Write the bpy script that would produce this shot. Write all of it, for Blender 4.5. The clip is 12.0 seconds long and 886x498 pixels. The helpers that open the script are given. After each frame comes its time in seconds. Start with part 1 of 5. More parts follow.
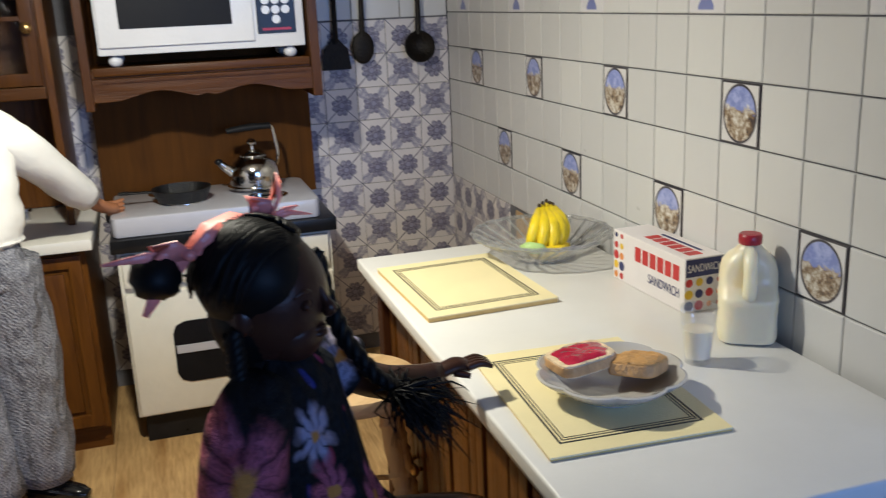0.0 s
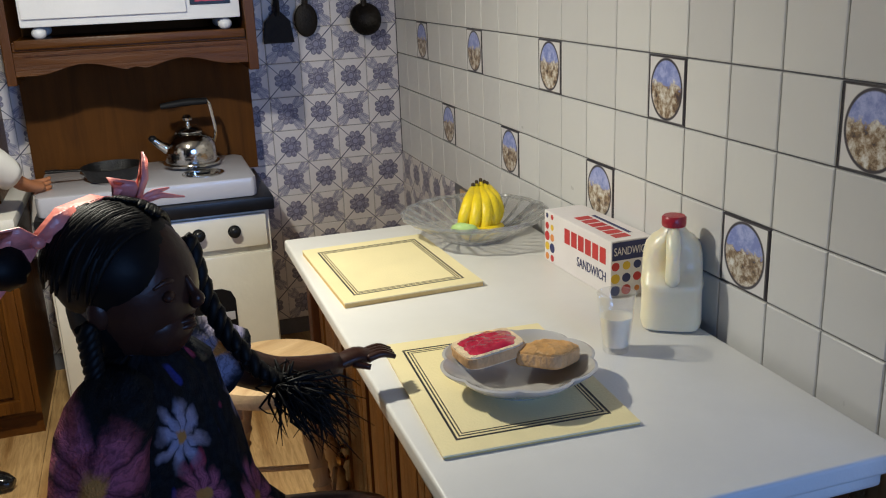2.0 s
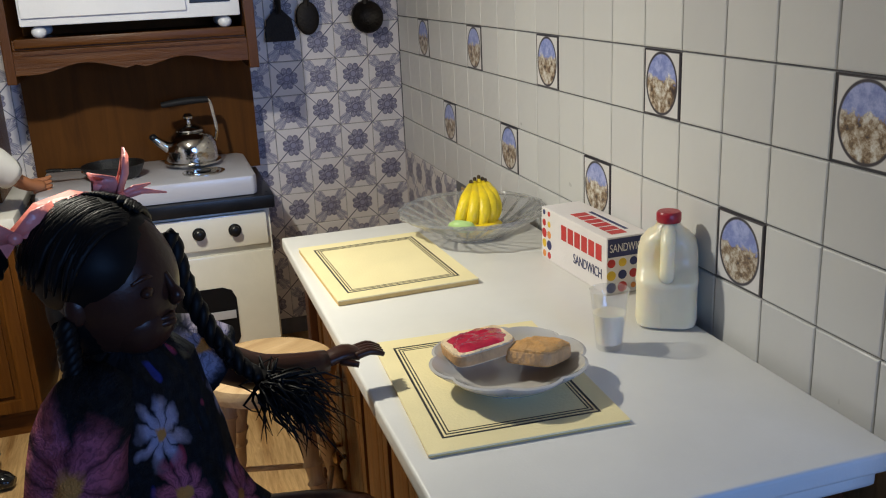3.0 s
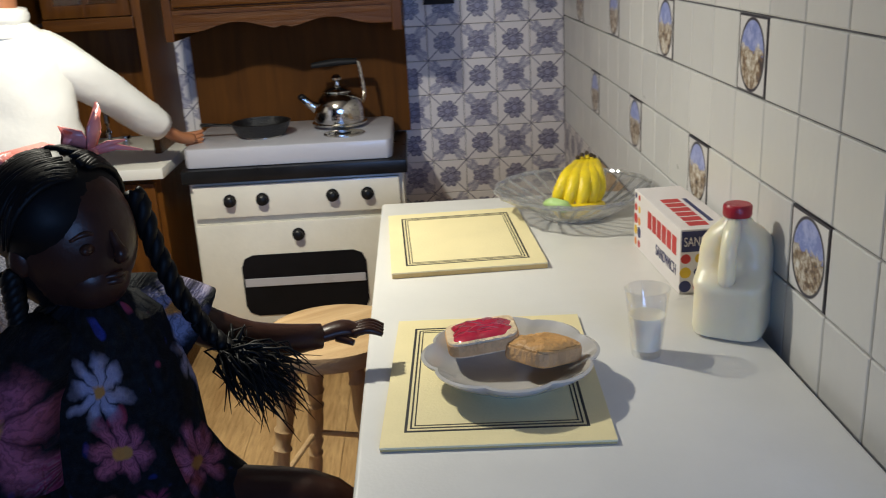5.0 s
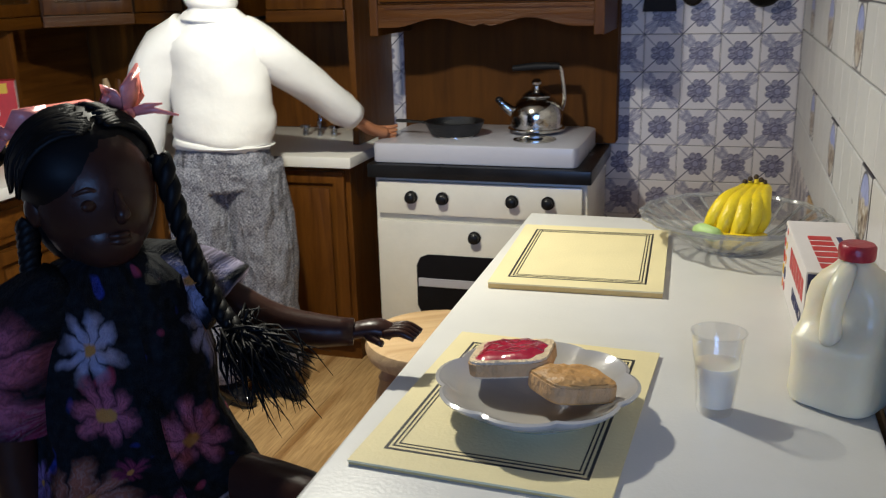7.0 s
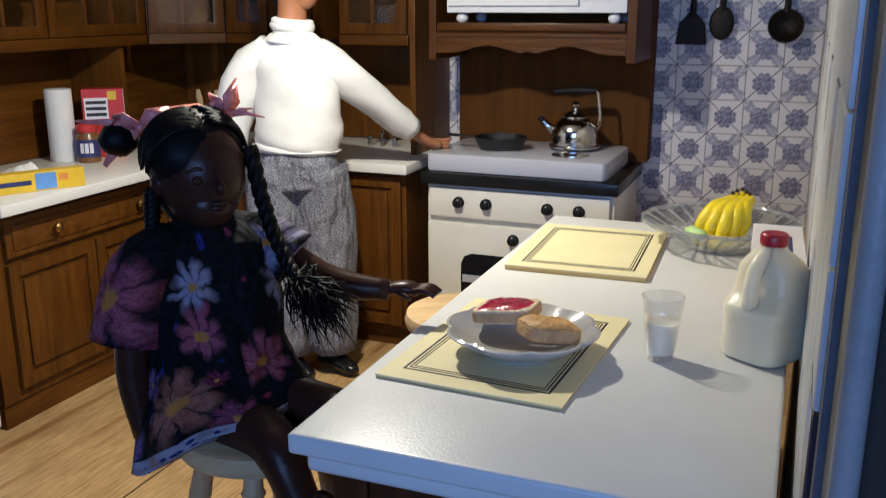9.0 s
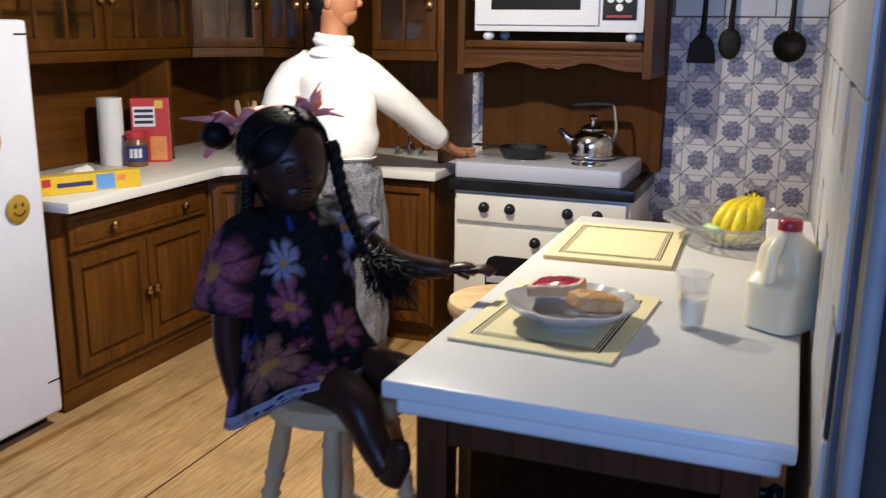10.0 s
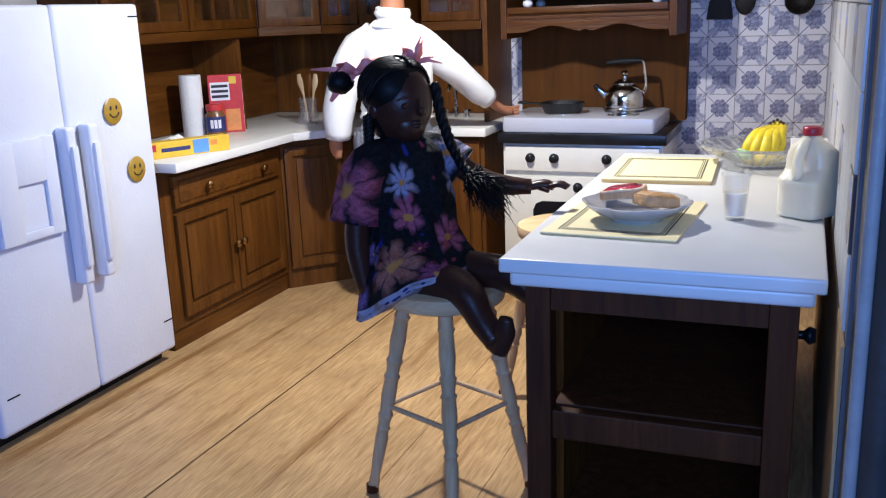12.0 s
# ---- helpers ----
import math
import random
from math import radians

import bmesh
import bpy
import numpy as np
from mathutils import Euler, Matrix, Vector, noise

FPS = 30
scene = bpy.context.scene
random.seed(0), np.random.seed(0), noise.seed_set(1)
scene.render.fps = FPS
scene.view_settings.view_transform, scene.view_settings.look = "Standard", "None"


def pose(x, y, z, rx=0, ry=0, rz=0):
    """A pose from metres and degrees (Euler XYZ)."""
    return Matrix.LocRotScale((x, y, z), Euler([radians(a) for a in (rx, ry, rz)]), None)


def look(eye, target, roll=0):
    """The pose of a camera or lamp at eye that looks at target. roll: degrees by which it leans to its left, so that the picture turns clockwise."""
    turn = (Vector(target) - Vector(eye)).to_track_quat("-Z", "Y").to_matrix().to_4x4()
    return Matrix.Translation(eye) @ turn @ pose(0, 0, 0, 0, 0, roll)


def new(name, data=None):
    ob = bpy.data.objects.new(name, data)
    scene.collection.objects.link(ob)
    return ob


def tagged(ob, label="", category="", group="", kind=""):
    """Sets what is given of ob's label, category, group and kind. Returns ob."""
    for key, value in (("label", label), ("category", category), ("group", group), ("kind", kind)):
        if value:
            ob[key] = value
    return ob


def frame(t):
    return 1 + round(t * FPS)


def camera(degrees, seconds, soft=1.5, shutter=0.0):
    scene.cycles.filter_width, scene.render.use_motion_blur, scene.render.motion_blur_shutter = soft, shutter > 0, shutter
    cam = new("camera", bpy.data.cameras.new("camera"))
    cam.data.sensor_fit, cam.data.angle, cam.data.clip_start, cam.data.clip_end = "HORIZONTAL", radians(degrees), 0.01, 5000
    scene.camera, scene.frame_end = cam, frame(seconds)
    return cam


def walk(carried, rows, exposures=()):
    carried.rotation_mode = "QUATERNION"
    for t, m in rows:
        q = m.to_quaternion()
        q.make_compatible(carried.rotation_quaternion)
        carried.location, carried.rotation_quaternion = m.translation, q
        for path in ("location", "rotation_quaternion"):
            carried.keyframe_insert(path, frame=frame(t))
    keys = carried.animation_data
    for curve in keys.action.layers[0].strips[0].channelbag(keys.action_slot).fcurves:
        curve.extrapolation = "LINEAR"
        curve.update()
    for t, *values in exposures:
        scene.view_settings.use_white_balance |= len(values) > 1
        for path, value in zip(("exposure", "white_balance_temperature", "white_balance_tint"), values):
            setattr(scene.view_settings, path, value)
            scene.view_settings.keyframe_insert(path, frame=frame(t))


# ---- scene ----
cam = camera(52.0, 12.0, soft=1.1, shutter=0.5)
PATH = [
    (0, (0.0340, 0.1189, 1.7456), (0.5935, 1.9627, 1.2096), -2.54),
    (0.5, (0.1624, 0.1769, 1.7150), (0.7677, 1.9972, 1.1492), -2.32),
    (1, (0.2433, 0.1841, 1.7400), (0.8478, 1.9962, 1.1479), -2.30),
    (1.5, (0.1918, 0.1824, 1.7264), (0.7912, 1.9961, 1.1339), -2.03),
    (2, (0.2246, 0.1702, 1.7252), (0.8138, 1.9886, 1.1368), -2.30),
    (2.5, (0.2476, 0.1733, 1.7026), (0.8249, 1.9983, 1.1229), -2.49),
    (2.7, (0.2612, 0.1745, 1.7079), (0.8309, 2.0003, 1.1235), -2.59),
    (4.3, (0.4684, 0.1510, 1.7123), (0.9484, 2.0064, 1.1405), -0.73),
    (4.5, (0.5549, 0.2074, 1.6699), (0.8900, 2.0920, 1.0901), -1.47),
    (5, (0.7332, 0.2323, 1.6650), (0.7720, 2.1312, 1.0382), -3.04),
    (5.5, (0.8499, 0.2906, 1.6155), (0.7123, 2.1983, 1.0312), -2.54),
    (6, (0.9313, 0.3045, 1.5996), (0.6409, 2.2037, 1.0440), -2.34),
    (6.5, (0.9955, 0.3571, 1.5734), (0.5450, 2.2291, 1.0326), -2.08),
    (7, (1.1237, 0.4337, 1.5738), (0.5570, 2.2665, 1.0086), -1.46),
    (7.2, (1.1662, 0.4386, 1.5255), (0.5454, 2.2501, 0.9483), -1.05),
    (8.8, (1.3694, 0.0576, 1.5998), (0.6533, 1.8445, 1.0572), -0.29),
    (9, (1.3665, 0.0251, 1.6124), (0.6579, 1.8215, 1.0919), -0.09),
    (9.5, (1.3661, -0.1135, 1.6552), (0.6903, 1.7064, 1.1742), 0.42),
    (10, (1.3283, -0.3046, 1.5981), (0.6292, 1.5074, 1.1206), 0.59),
    (10.5, (1.2891, -0.4789, 1.5370), (0.5634, 1.3249, 1.0681), 0.79),
    (11, (1.3759, -0.5934, 1.5015), (0.6590, 1.2141, 1.0332), -0.33),
    (11.5, (1.3513, -0.8015, 1.5380), (0.6371, 1.0028, 1.0540), -1.30),
    (12, (1.3045, -0.8975, 1.5258), (0.5873, 0.8999, 1.0208), -2.10),
]
S = 1 / 12  # the kitchen is a one-twelfth miniature; plan numbers below are in full-size metres
walk(cam, [(t, look([S * v for v in eye], [S * v for v in target], roll)) for t, eye, target, roll in PATH],
     exposures=[(0.0, 0.13, 6100, 4), (0.5, 0.02, 6100, 4), (2.5, -0.06, 6100, 4), (7.2, -0.08, 6050, 4), (9.0, 0.06, 6000, 6), (10.0, 0.26, 6200, 9), (10.5, 0.40, 5950, 11), (11.0, 0.50, 5850, 12), (12.0, 0.58, 5400, 12)])

# ---- light ----
world = bpy.data.worlds.new("world")
scene.world = world
world.use_nodes = True
world.node_tree.nodes["Background"].inputs["Color"].default_value = (0.35, 0.5, 1.0, 1)
world.node_tree.nodes["Background"].inputs["Strength"].default_value = 0.004


def lamp(name, kind, eye, target, power, color, size):
    data = bpy.data.lights.new(name, kind)
    data.energy, data.color = power * S * S, color
    if kind == "AREA":
        data.shape, data.size, data.size_y = "RECTANGLE", size[0] * S, size[1] * S
    else:
        data.shadow_soft_size = size * S
    ob = new(name, data)
    ob.matrix_world = look([S * v for v in eye], [S * v for v in target])
    return ob


WARM = (1.0, 0.9, 0.74)
lamp("kitchen_lamp", "POINT", (-0.02, 2.46, 2.2), (0, 2.5, 0), 23, WARM, 0.05)
lamp("kitchen_lamp_down", "AREA", (-0.02, 2.46, 2.195), (0.1, 2.4, 0), 15.5, WARM, (0.09, 0.09))
lamp("kitchen_lamp_shade", "AREA", (-0.02, 2.46, 2.2), (-0.37, 2.79, 0.8), 18, WARM, (0.09, 0.09))
lamp("window_daylight", "AREA", (1.5, -2.6, 1.9), (0.0, 2.0, 0.7), 94, (0.27, 0.465, 1.0), (1.8, 1.2))


# ---- mesh helpers ----
def thing(name, label, category, x=0.0, y=0.0, z=0.0, rz=0.0, group="", kind=""):
    ob = new(name)
    ob.empty_display_size = 0.01
    ob.location, ob.scale = (x * S, y * S, z * S), (S, S, S)
    ob.rotation_euler = (0, 0, radians(rz))
    return tagged(ob, label, category, group, kind)


def part(name, bm, mats, parent, label="", smooth=False, at=None):
    """One mesh under a thing; at: where its own origin lies in the parent."""
    me = bpy.data.meshes.new(name)
    if smooth:
        for f in bm.faces:
            f.smooth = True
    bm.normal_update()
    bm.to_mesh(me)
    bm.free()
    for m in mats if isinstance(mats, (list, tuple)) else [mats]:
        me.materials.append(m)
    if smooth:
        me.set_sharp_from_angle(angle=radians(42))
    ob = new(name, me)
    ob.parent = parent
    if at is not None:
        ob.location = at
    if label:
        tagged(ob, label)
    return ob


def again(ob, at, rz=None):
    """The same part once more at another place of its parent."""
    c = ob.copy()
    scene.collection.objects.link(c)
    c.location = at
    if rz is not None:
        c.rotation_euler = (0, 0, radians(rz))
    for child in ob.children:
        k = child.copy()
        scene.collection.objects.link(k)
        k.parent = c
    return c


def structure(name, bm, mat, label, category):
    ob = part(name, bm, mat, None)
    ob.scale = (S, S, S)
    return tagged(ob, label, category, kind="structure")


def box(x0, x1, y0, y1, z0, z1, bev=0.0, bm=None, seg=2):
    own = bmesh.new()
    bmesh.ops.create_cube(own, size=1, matrix=Matrix.Translation(((x0 + x1) / 2, (y0 + y1) / 2, (z0 + z1) / 2)) @ Matrix.Diagonal((x1 - x0, y1 - y0, z1 - z0, 1)))
    if bev:
        bmesh.ops.bevel(own, geom=own.edges[:], offset=bev, segments=seg, affect="EDGES", profile=0.6)
    return join(bm, own)


def join(bm, own):
    if bm is None:
        return own
    me = bpy.data.meshes.new("tmp")
    own.to_mesh(me)
    own.free()
    bm.from_mesh(me)
    bpy.data.meshes.remove(me)
    return bm


def lathe(profile, n=32, bm=None, centre=(0, 0, 0), wave=None):
    """A turned form from (radius, height) pairs; wave(angle, i) scales the radius."""
    own = bmesh.new()
    rings = []
    for i, (r, z) in enumerate(profile):
        ring = []
        for k in range(n):
            a = 2 * math.pi * k / n
            rr = r * (wave(a, i) if wave else 1)
            ring.append(own.verts.new((centre[0] + rr * math.cos(a), centre[1] + rr * math.sin(a), centre[2] + z)))
        rings.append(ring)
    for a, b in zip(rings, rings[1:]):
        for k in range(n):
            own.faces.new((a[k], a[(k + 1) % n], b[(k + 1) % n], b[k]))
    if profile[0][0] > 1e-4:
        own.faces.new(rings[0][::-1])
    if profile[-1][0] > 1e-4:
        own.faces.new(rings[-1])
    bmesh.ops.remove_doubles(own, verts=own.verts[:], dist=1e-5)
    bmesh.ops.recalc_face_normals(own, faces=own.faces[:])
    return join(bm, own)


def limb(points, radii, n=12, bm=None, mat=0, flat=1.0, smooth_steps=4, rough=0.0, seed=0):
    """A round form along a smooth path with changing radius; flat squeezes it across."""
    pts = [Vector(p) for p in points]
    P, R = [], []
    for i in range(len(pts) - 1):
        p0, p1, p2, p3 = pts[max(i - 1, 0)], pts[i], pts[i + 1], pts[min(i + 2, len(pts) - 1)]
        for s in range(smooth_steps):
            t = s / smooth_steps
            P.append(0.5 * (2 * p1 + (p2 - p0) * t + (2 * p0 - 5 * p1 + 4 * p2 - p3) * t * t + (3 * p1 - p0 - 3 * p2 + p3) * t ** 3))
            w = t * t * (3 - 2 * t)
            R.append(radii[i] * (1 - w) + radii[i + 1] * w)
    P.append(pts[-1])
    R.append(radii[-1])
    own = bmesh.new()
    rings = []
    up = Vector((0, 0, 1)) if abs((pts[-1] - pts[0]).normalized().z) < 0.9 else Vector((0, 1, 0))
    for i, (p, r) in enumerate(zip(P, R)):
        d = (P[min(i + 1, len(P) - 1)] - P[max(i - 1, 0)]).normalized()
        u = d.cross(up).normalized()
        v = u.cross(d).normalized()
        ring = []
        for k in range(n):
            a = 2 * math.pi * k / n
            q = Vector((math.cos(a) * 1.3 + seed, math.sin(a) * 1.3, i * 0.45))
            rr = r * (1 + rough * (noise.noise(q) + 0.6 * noise.noise(q * 2.3)))
            ring.append(own.verts.new(p + u * rr * math.cos(a) + v * rr * flat * math.sin(a)))
        rings.append(ring)
    for a, b in zip(rings, rings[1:]):
        for k in range(n):
            own.faces.new((a[k], a[(k + 1) % n], b[(k + 1) % n], b[k]))
    own.faces.new(rings[0][::-1])
    own.faces.new(rings[-1])
    bmesh.ops.recalc_face_normals(own, faces=own.faces[:])
    for f in own.faces:
        f.material_index, f.smooth = mat, True
    return join(bm, own)


def ball(c, r, bm=None, mat=0, n=20, rot=(0, 0, 0), lump=0.0, freq=3.0):
    own = bmesh.new()
    bmesh.ops.create_uvsphere(own, u_segments=n, v_segments=max(8, n * 2 // 3), radius=1)
    for v in own.verts:
        v.co *= 1 + lump * noise.noise(v.co * freq)
    own.transform(Matrix.Translation(c) @ Euler([radians(a) for a in rot]).to_matrix().to_4x4() @ Matrix.Diagonal((*r, 1)))
    for f in own.faces:
        f.material_index, f.smooth = mat, True
    return join(bm, own)


def prism(outline, z0, z1, bev=0.0, bm=None, axis="z"):
    """An outline of (a, b) pairs pushed from z0 to z1 along an axis."""
    own = bmesh.new()
    put = {"z": lambda a, b, c: (a, b, c), "y": lambda a, b, c: (a, c, b), "x": lambda a, b, c: (c, a, b)}[axis]
    low = [own.verts.new(put(a, b, z0)) for a, b in outline]
    high = [own.verts.new(put(a, b, z1)) for a, b in outline]
    n = len(outline)
    own.faces.new(low[::-1])
    own.faces.new(high)
    for k in range(n):
        own.faces.new((low[k], low[(k + 1) % n], high[(k + 1) % n], high[k]))
    bmesh.ops.recalc_face_normals(own, faces=own.faces[:])
    if bev:
        bmesh.ops.bevel(own, geom=[e for e in own.edges], offset=bev, segments=2, affect="EDGES", profile=0.6)
    return join(bm, own)


def tube(points, r, n=8, bm=None, steps=4):
    return limb(points, [r] * len(points), n=n, bm=bm, smooth_steps=steps)


def lettering(words, size, mat, parent, m, name="lettering", width=1.0):
    cu = bpy.data.curves.new("letters", "FONT")
    cu.body, cu.size, cu.align_x, cu.align_y, cu.extrude = words, size, "CENTER", "CENTER", 0.0004
    tmp = bpy.data.objects.new("letters", cu)
    me = bpy.data.meshes.new_from_object(tmp)
    bpy.data.objects.remove(tmp)
    me.transform(m @ Matrix.Diagonal((width, 1, 1, 1)))
    me.materials.clear()
    me.materials.append(mat)
    ob = new(name, me)
    ob.parent = parent
    return ob


# ---- materials ----
def links(m):
    m.use_nodes = True
    t = m.node_tree
    return t, t.nodes, t.nodes["Principled BSDF"]


def node(t, kind, **values):
    n = t.nodes.new(kind)
    for key, v in values.items():
        if key in ("operation", "blend_type", "data_type", "feature", "noise_dimensions", "use_clamp"):
            setattr_plain(n, key, v)
        else:
            n.inputs[key.replace("_", " ")].default_value = v
    return n


def setattr_plain(n, key, v):
    if key == "operation":
        n.operation = v
    elif key == "blend_type":
        n.blend_type = v
    elif key == "data_type":
        n.data_type = v
    elif key == "feature":
        n.feature = v
    elif key == "noise_dimensions":
        n.noise_dimensions = v
    elif key == "use_clamp":
        n.use_clamp = v


def coords(t, scale):
    tc = node(t, "ShaderNodeTexCoord")
    mp = node(t, "ShaderNodeMapping", Scale=scale if isinstance(scale, tuple) else (scale,) * 3)
    t.links.new(tc.outputs["Object"], mp.inputs["Vector"])
    return mp.outputs["Vector"]


def ramp(t, fac, stops):
    r = t.nodes.new("ShaderNodeValToRGB")
    while len(r.color_ramp.elements) < len(stops):
        r.color_ramp.elements.new(0.5)
    for e, (p, c) in zip(r.color_ramp.elements, stops):
        e.position, e.color = p, (*c, 1)
    t.links.new(fac, r.inputs["Fac"])
    return r.outputs["Color"]


def bumped(t, bsdf, fac, strength, distance=0.002):
    b = node(t, "ShaderNodeBump", Strength=strength, Distance=distance)
    t.links.new(fac, b.inputs["Height"])
    t.links.new(b.outputs["Normal"], bsdf.inputs["Normal"])


def paint(name, color, rough=0.45, var=0.12, scale=6.0, fine=90.0, bump=0.15, metal=0.0, coat=0.0, spread=0.08, spec=0.5):
    """A painted, moulded or woven surface: slow blotches, fine relief, uneven gloss."""
    m = bpy.data.materials.new(name)
    t, n, b = links(m)
    slow = node(t, "ShaderNodeTexNoise", Scale=1.0, Detail=5.0, Roughness=0.6)
    t.links.new(coords(t, scale), slow.inputs["Vector"])
    quick = node(t, "ShaderNodeTexNoise", Scale=1.0, Detail=3.0)
    t.links.new(coords(t, fine), quick.inputs["Vector"])
    low, high = [max(0.0, c * (1 - var)) for c in color], [min(1.0, c * (1 + var)) for c in color]
    t.links.new(ramp(t, slow.outputs["Fac"], [(0.3, low), (0.7, high)]), b.inputs["Base Color"])
    mr = node(t, "ShaderNodeMapRange", To_Min=max(0.02, rough - spread), To_Max=rough + spread)
    t.links.new(slow.outputs["Fac"], mr.inputs["Value"])
    t.links.new(mr.outputs["Result"], b.inputs["Roughness"])
    b.inputs["Metallic"].default_value = metal
    b.inputs["Specular IOR Level"].default_value = spec
    b.inputs["Coat Weight"].default_value = coat
    if bump:
        bumped(t, b, quick.outputs["Fac"], bump)
    return m


def wood(name, dark, light, along="z", rough=0.42, fine=1.0, coat=0.06, bump=0.2, streak=None):
    m = bpy.data.materials.new(name)
    t, n, b = links(m)
    k = {"x": (2.2, 26, 26), "y": (26, 2.2, 26), "z": (26, 26, 2.2)}[along]
    grain = node(t, "ShaderNodeTexNoise", Scale=fine, Detail=7.0, Roughness=0.65, Distortion=0.6)
    t.links.new(coords(t, k), grain.inputs["Vector"])
    slow = node(t, "ShaderNodeTexNoise", Scale=3.0, Detail=3.0)
    t.links.new(coords(t, 1.0), slow.inputs["Vector"])
    mid = [(p + q) / 2 for p, q in zip(dark, light)]
    col = ramp(t, grain.outputs["Fac"], [(0.28, dark), (0.5, mid), (0.74, light)])
    mix = node(t, "ShaderNodeMix", data_type="RGBA", blend_type="MULTIPLY")
    mix.inputs["Factor"].default_value = 0.7
    t.links.new(col, mix.inputs["A"])
    t.links.new(ramp(t, slow.outputs["Fac"], [(0.3, (0.75, 0.73, 0.71)), (0.7, (1.12, 1.1, 1.08))]), mix.inputs["B"])
    out = mix.outputs["Result"]
    if streak:
        far = node(t, "ShaderNodeTexNoise", Scale=1.0, Detail=2.0)
        t.links.new(coords(t, {"x": (0.35, 9, 9), "y": (9, 0.35, 9), "z": (9, 9, 0.35)}[along]), far.inputs["Vector"])
        m2 = node(t, "ShaderNodeMix", data_type="RGBA", blend_type="MULTIPLY")
        m2.inputs["Factor"].default_value = 1.0
        t.links.new(out, m2.inputs["A"])
        t.links.new(ramp(t, far.outputs["Fac"], [(0.33, streak), (0.42, (0.92, 0.9, 0.88)), (0.6, (1, 1, 1))]), m2.inputs["B"])
        out = m2.outputs["Result"]
    t.links.new(out, b.inputs["Base Color"])
    b.inputs["Roughness"].default_value = rough
    b.inputs["Coat Weight"].default_value = coat
    b.inputs["Coat Roughness"].default_value = 0.25
    b.inputs["Specular IOR Level"].default_value = 0.2
    bumped(t, b, grain.outputs["Fac"], bump, 0.003)
    return m


def glass(name, tint=(1, 1, 1), rough=0.02, ior=1.45):
    m = bpy.data.materials.new(name)
    t, n, b = links(m)
    b.inputs["Base Color"].default_value = (*tint, 1)
    b.inputs["Transmission Weight"].default_value = 1.0
    b.inputs["Roughness"].default_value = rough
    b.inputs["IOR"].default_value = ior
    return m


def thin_glass(name, tint, film):
    """Clear thin-walled glass: see-through, glossy by Fresnel, with a faint white film."""
    m = bpy.data.materials.new(name)
    t, n, b = links(m)
    n.remove(b)
    clear = node(t, "ShaderNodeBsdfTransparent", Color=(*tint, 1))
    shine = node(t, "ShaderNodeBsdfGlossy", Color=(1, 1, 1, 1), Roughness=0.06)
    white = node(t, "ShaderNodeBsdfDiffuse", Color=(0.8, 0.8, 0.78, 1))
    lw = node(t, "ShaderNodeLayerWeight", Blend=0.5)
    gloss = maths(t, "ADD", maths(t, "MULTIPLY", maths(t, "POWER", lw.outputs["Facing"], 3.0), 0.55), 0.08)
    m1, m2 = t.nodes.new("ShaderNodeMixShader"), t.nodes.new("ShaderNodeMixShader")
    m1.inputs[0].default_value = film
    t.links.new(clear.outputs[0], m1.inputs[1])
    t.links.new(white.outputs[0], m1.inputs[2])
    t.links.new(gloss, m2.inputs[0])
    t.links.new(m1.outputs[0], m2.inputs[1])
    t.links.new(shine.outputs[0], m2.inputs[2])
    t.links.new(m2.outputs[0], n["Material Output"].inputs["Surface"])
    return m


def maths(t, op, a, b=None, clamp=False):
    n = node(t, "ShaderNodeMath", operation=op, use_clamp=clamp)
    for i, v in enumerate((a, b)):
        if v is None:
            continue
        if isinstance(v, (int, float)):
            n.inputs[i].default_value = v
        else:
            t.links.new(v, n.inputs[i])
    return n.outputs[0]


def tile_axes(t):
    """The tile's own across and up, in metres from its middle, and polar coordinates."""
    tc = node(t, "ShaderNodeTexCoord")
    sp = node(t, "ShaderNodeSeparateXYZ")
    t.links.new(tc.outputs["Object"], sp.inputs[0])
    x, z = sp.outputs["X"], sp.outputs["Z"]
    r = maths(t, "SQRT", maths(t, "ADD", maths(t, "MULTIPLY", x, x), maths(t, "MULTIPLY", z, z)))
    return tc.outputs["Object"], x, z, r, maths(t, "ARCTAN2", z, x)


def step(t, value, edge, soft=0.004):
    """0 above the edge, 1 below it."""
    mr = node(t, "ShaderNodeMapRange", From_Min=edge - soft, From_Max=edge + soft, To_Min=1.0, To_Max=0.0)
    t.links.new(value, mr.inputs["Value"])
    return mr.outputs["Result"]


def over(t, under, mask, color):
    mix = node(t, "ShaderNodeMix", data_type="RGBA")
    t.links.new(mask, mix.inputs["Factor"])
    if isinstance(under, tuple):
        mix.inputs["A"].default_value = (*under, 1)
    else:
        t.links.new(under, mix.inputs["A"])
    if isinstance(color, tuple):
        mix.inputs["B"].default_value = (*color, 1)
    else:
        t.links.new(color, mix.inputs["B"])
    return mix.outputs["Result"]


def glaze(t, b, rough=0.26):
    info = node(t, "ShaderNodeObjectInfo")
    wob = node(t, "ShaderNodeTexNoise", Scale=1.0, Detail=2.0, noise_dimensions="4D")
    t.links.new(coords(t, 14), wob.inputs["Vector"])
    t.links.new(maths(t, "MULTIPLY", info.outputs["Random"], 40.0), wob.inputs["W"])
    mr = node(t, "ShaderNodeMapRange", To_Min=rough - 0.05, To_Max=rough + 0.2)
    t.links.new(wob.outputs["Fac"], mr.inputs["Value"])
    t.links.new(mr.outputs["Result"], b.inputs["Roughness"])
    bumped(t, b, wob.outputs["Fac"], 0.05, 0.006)
    return info


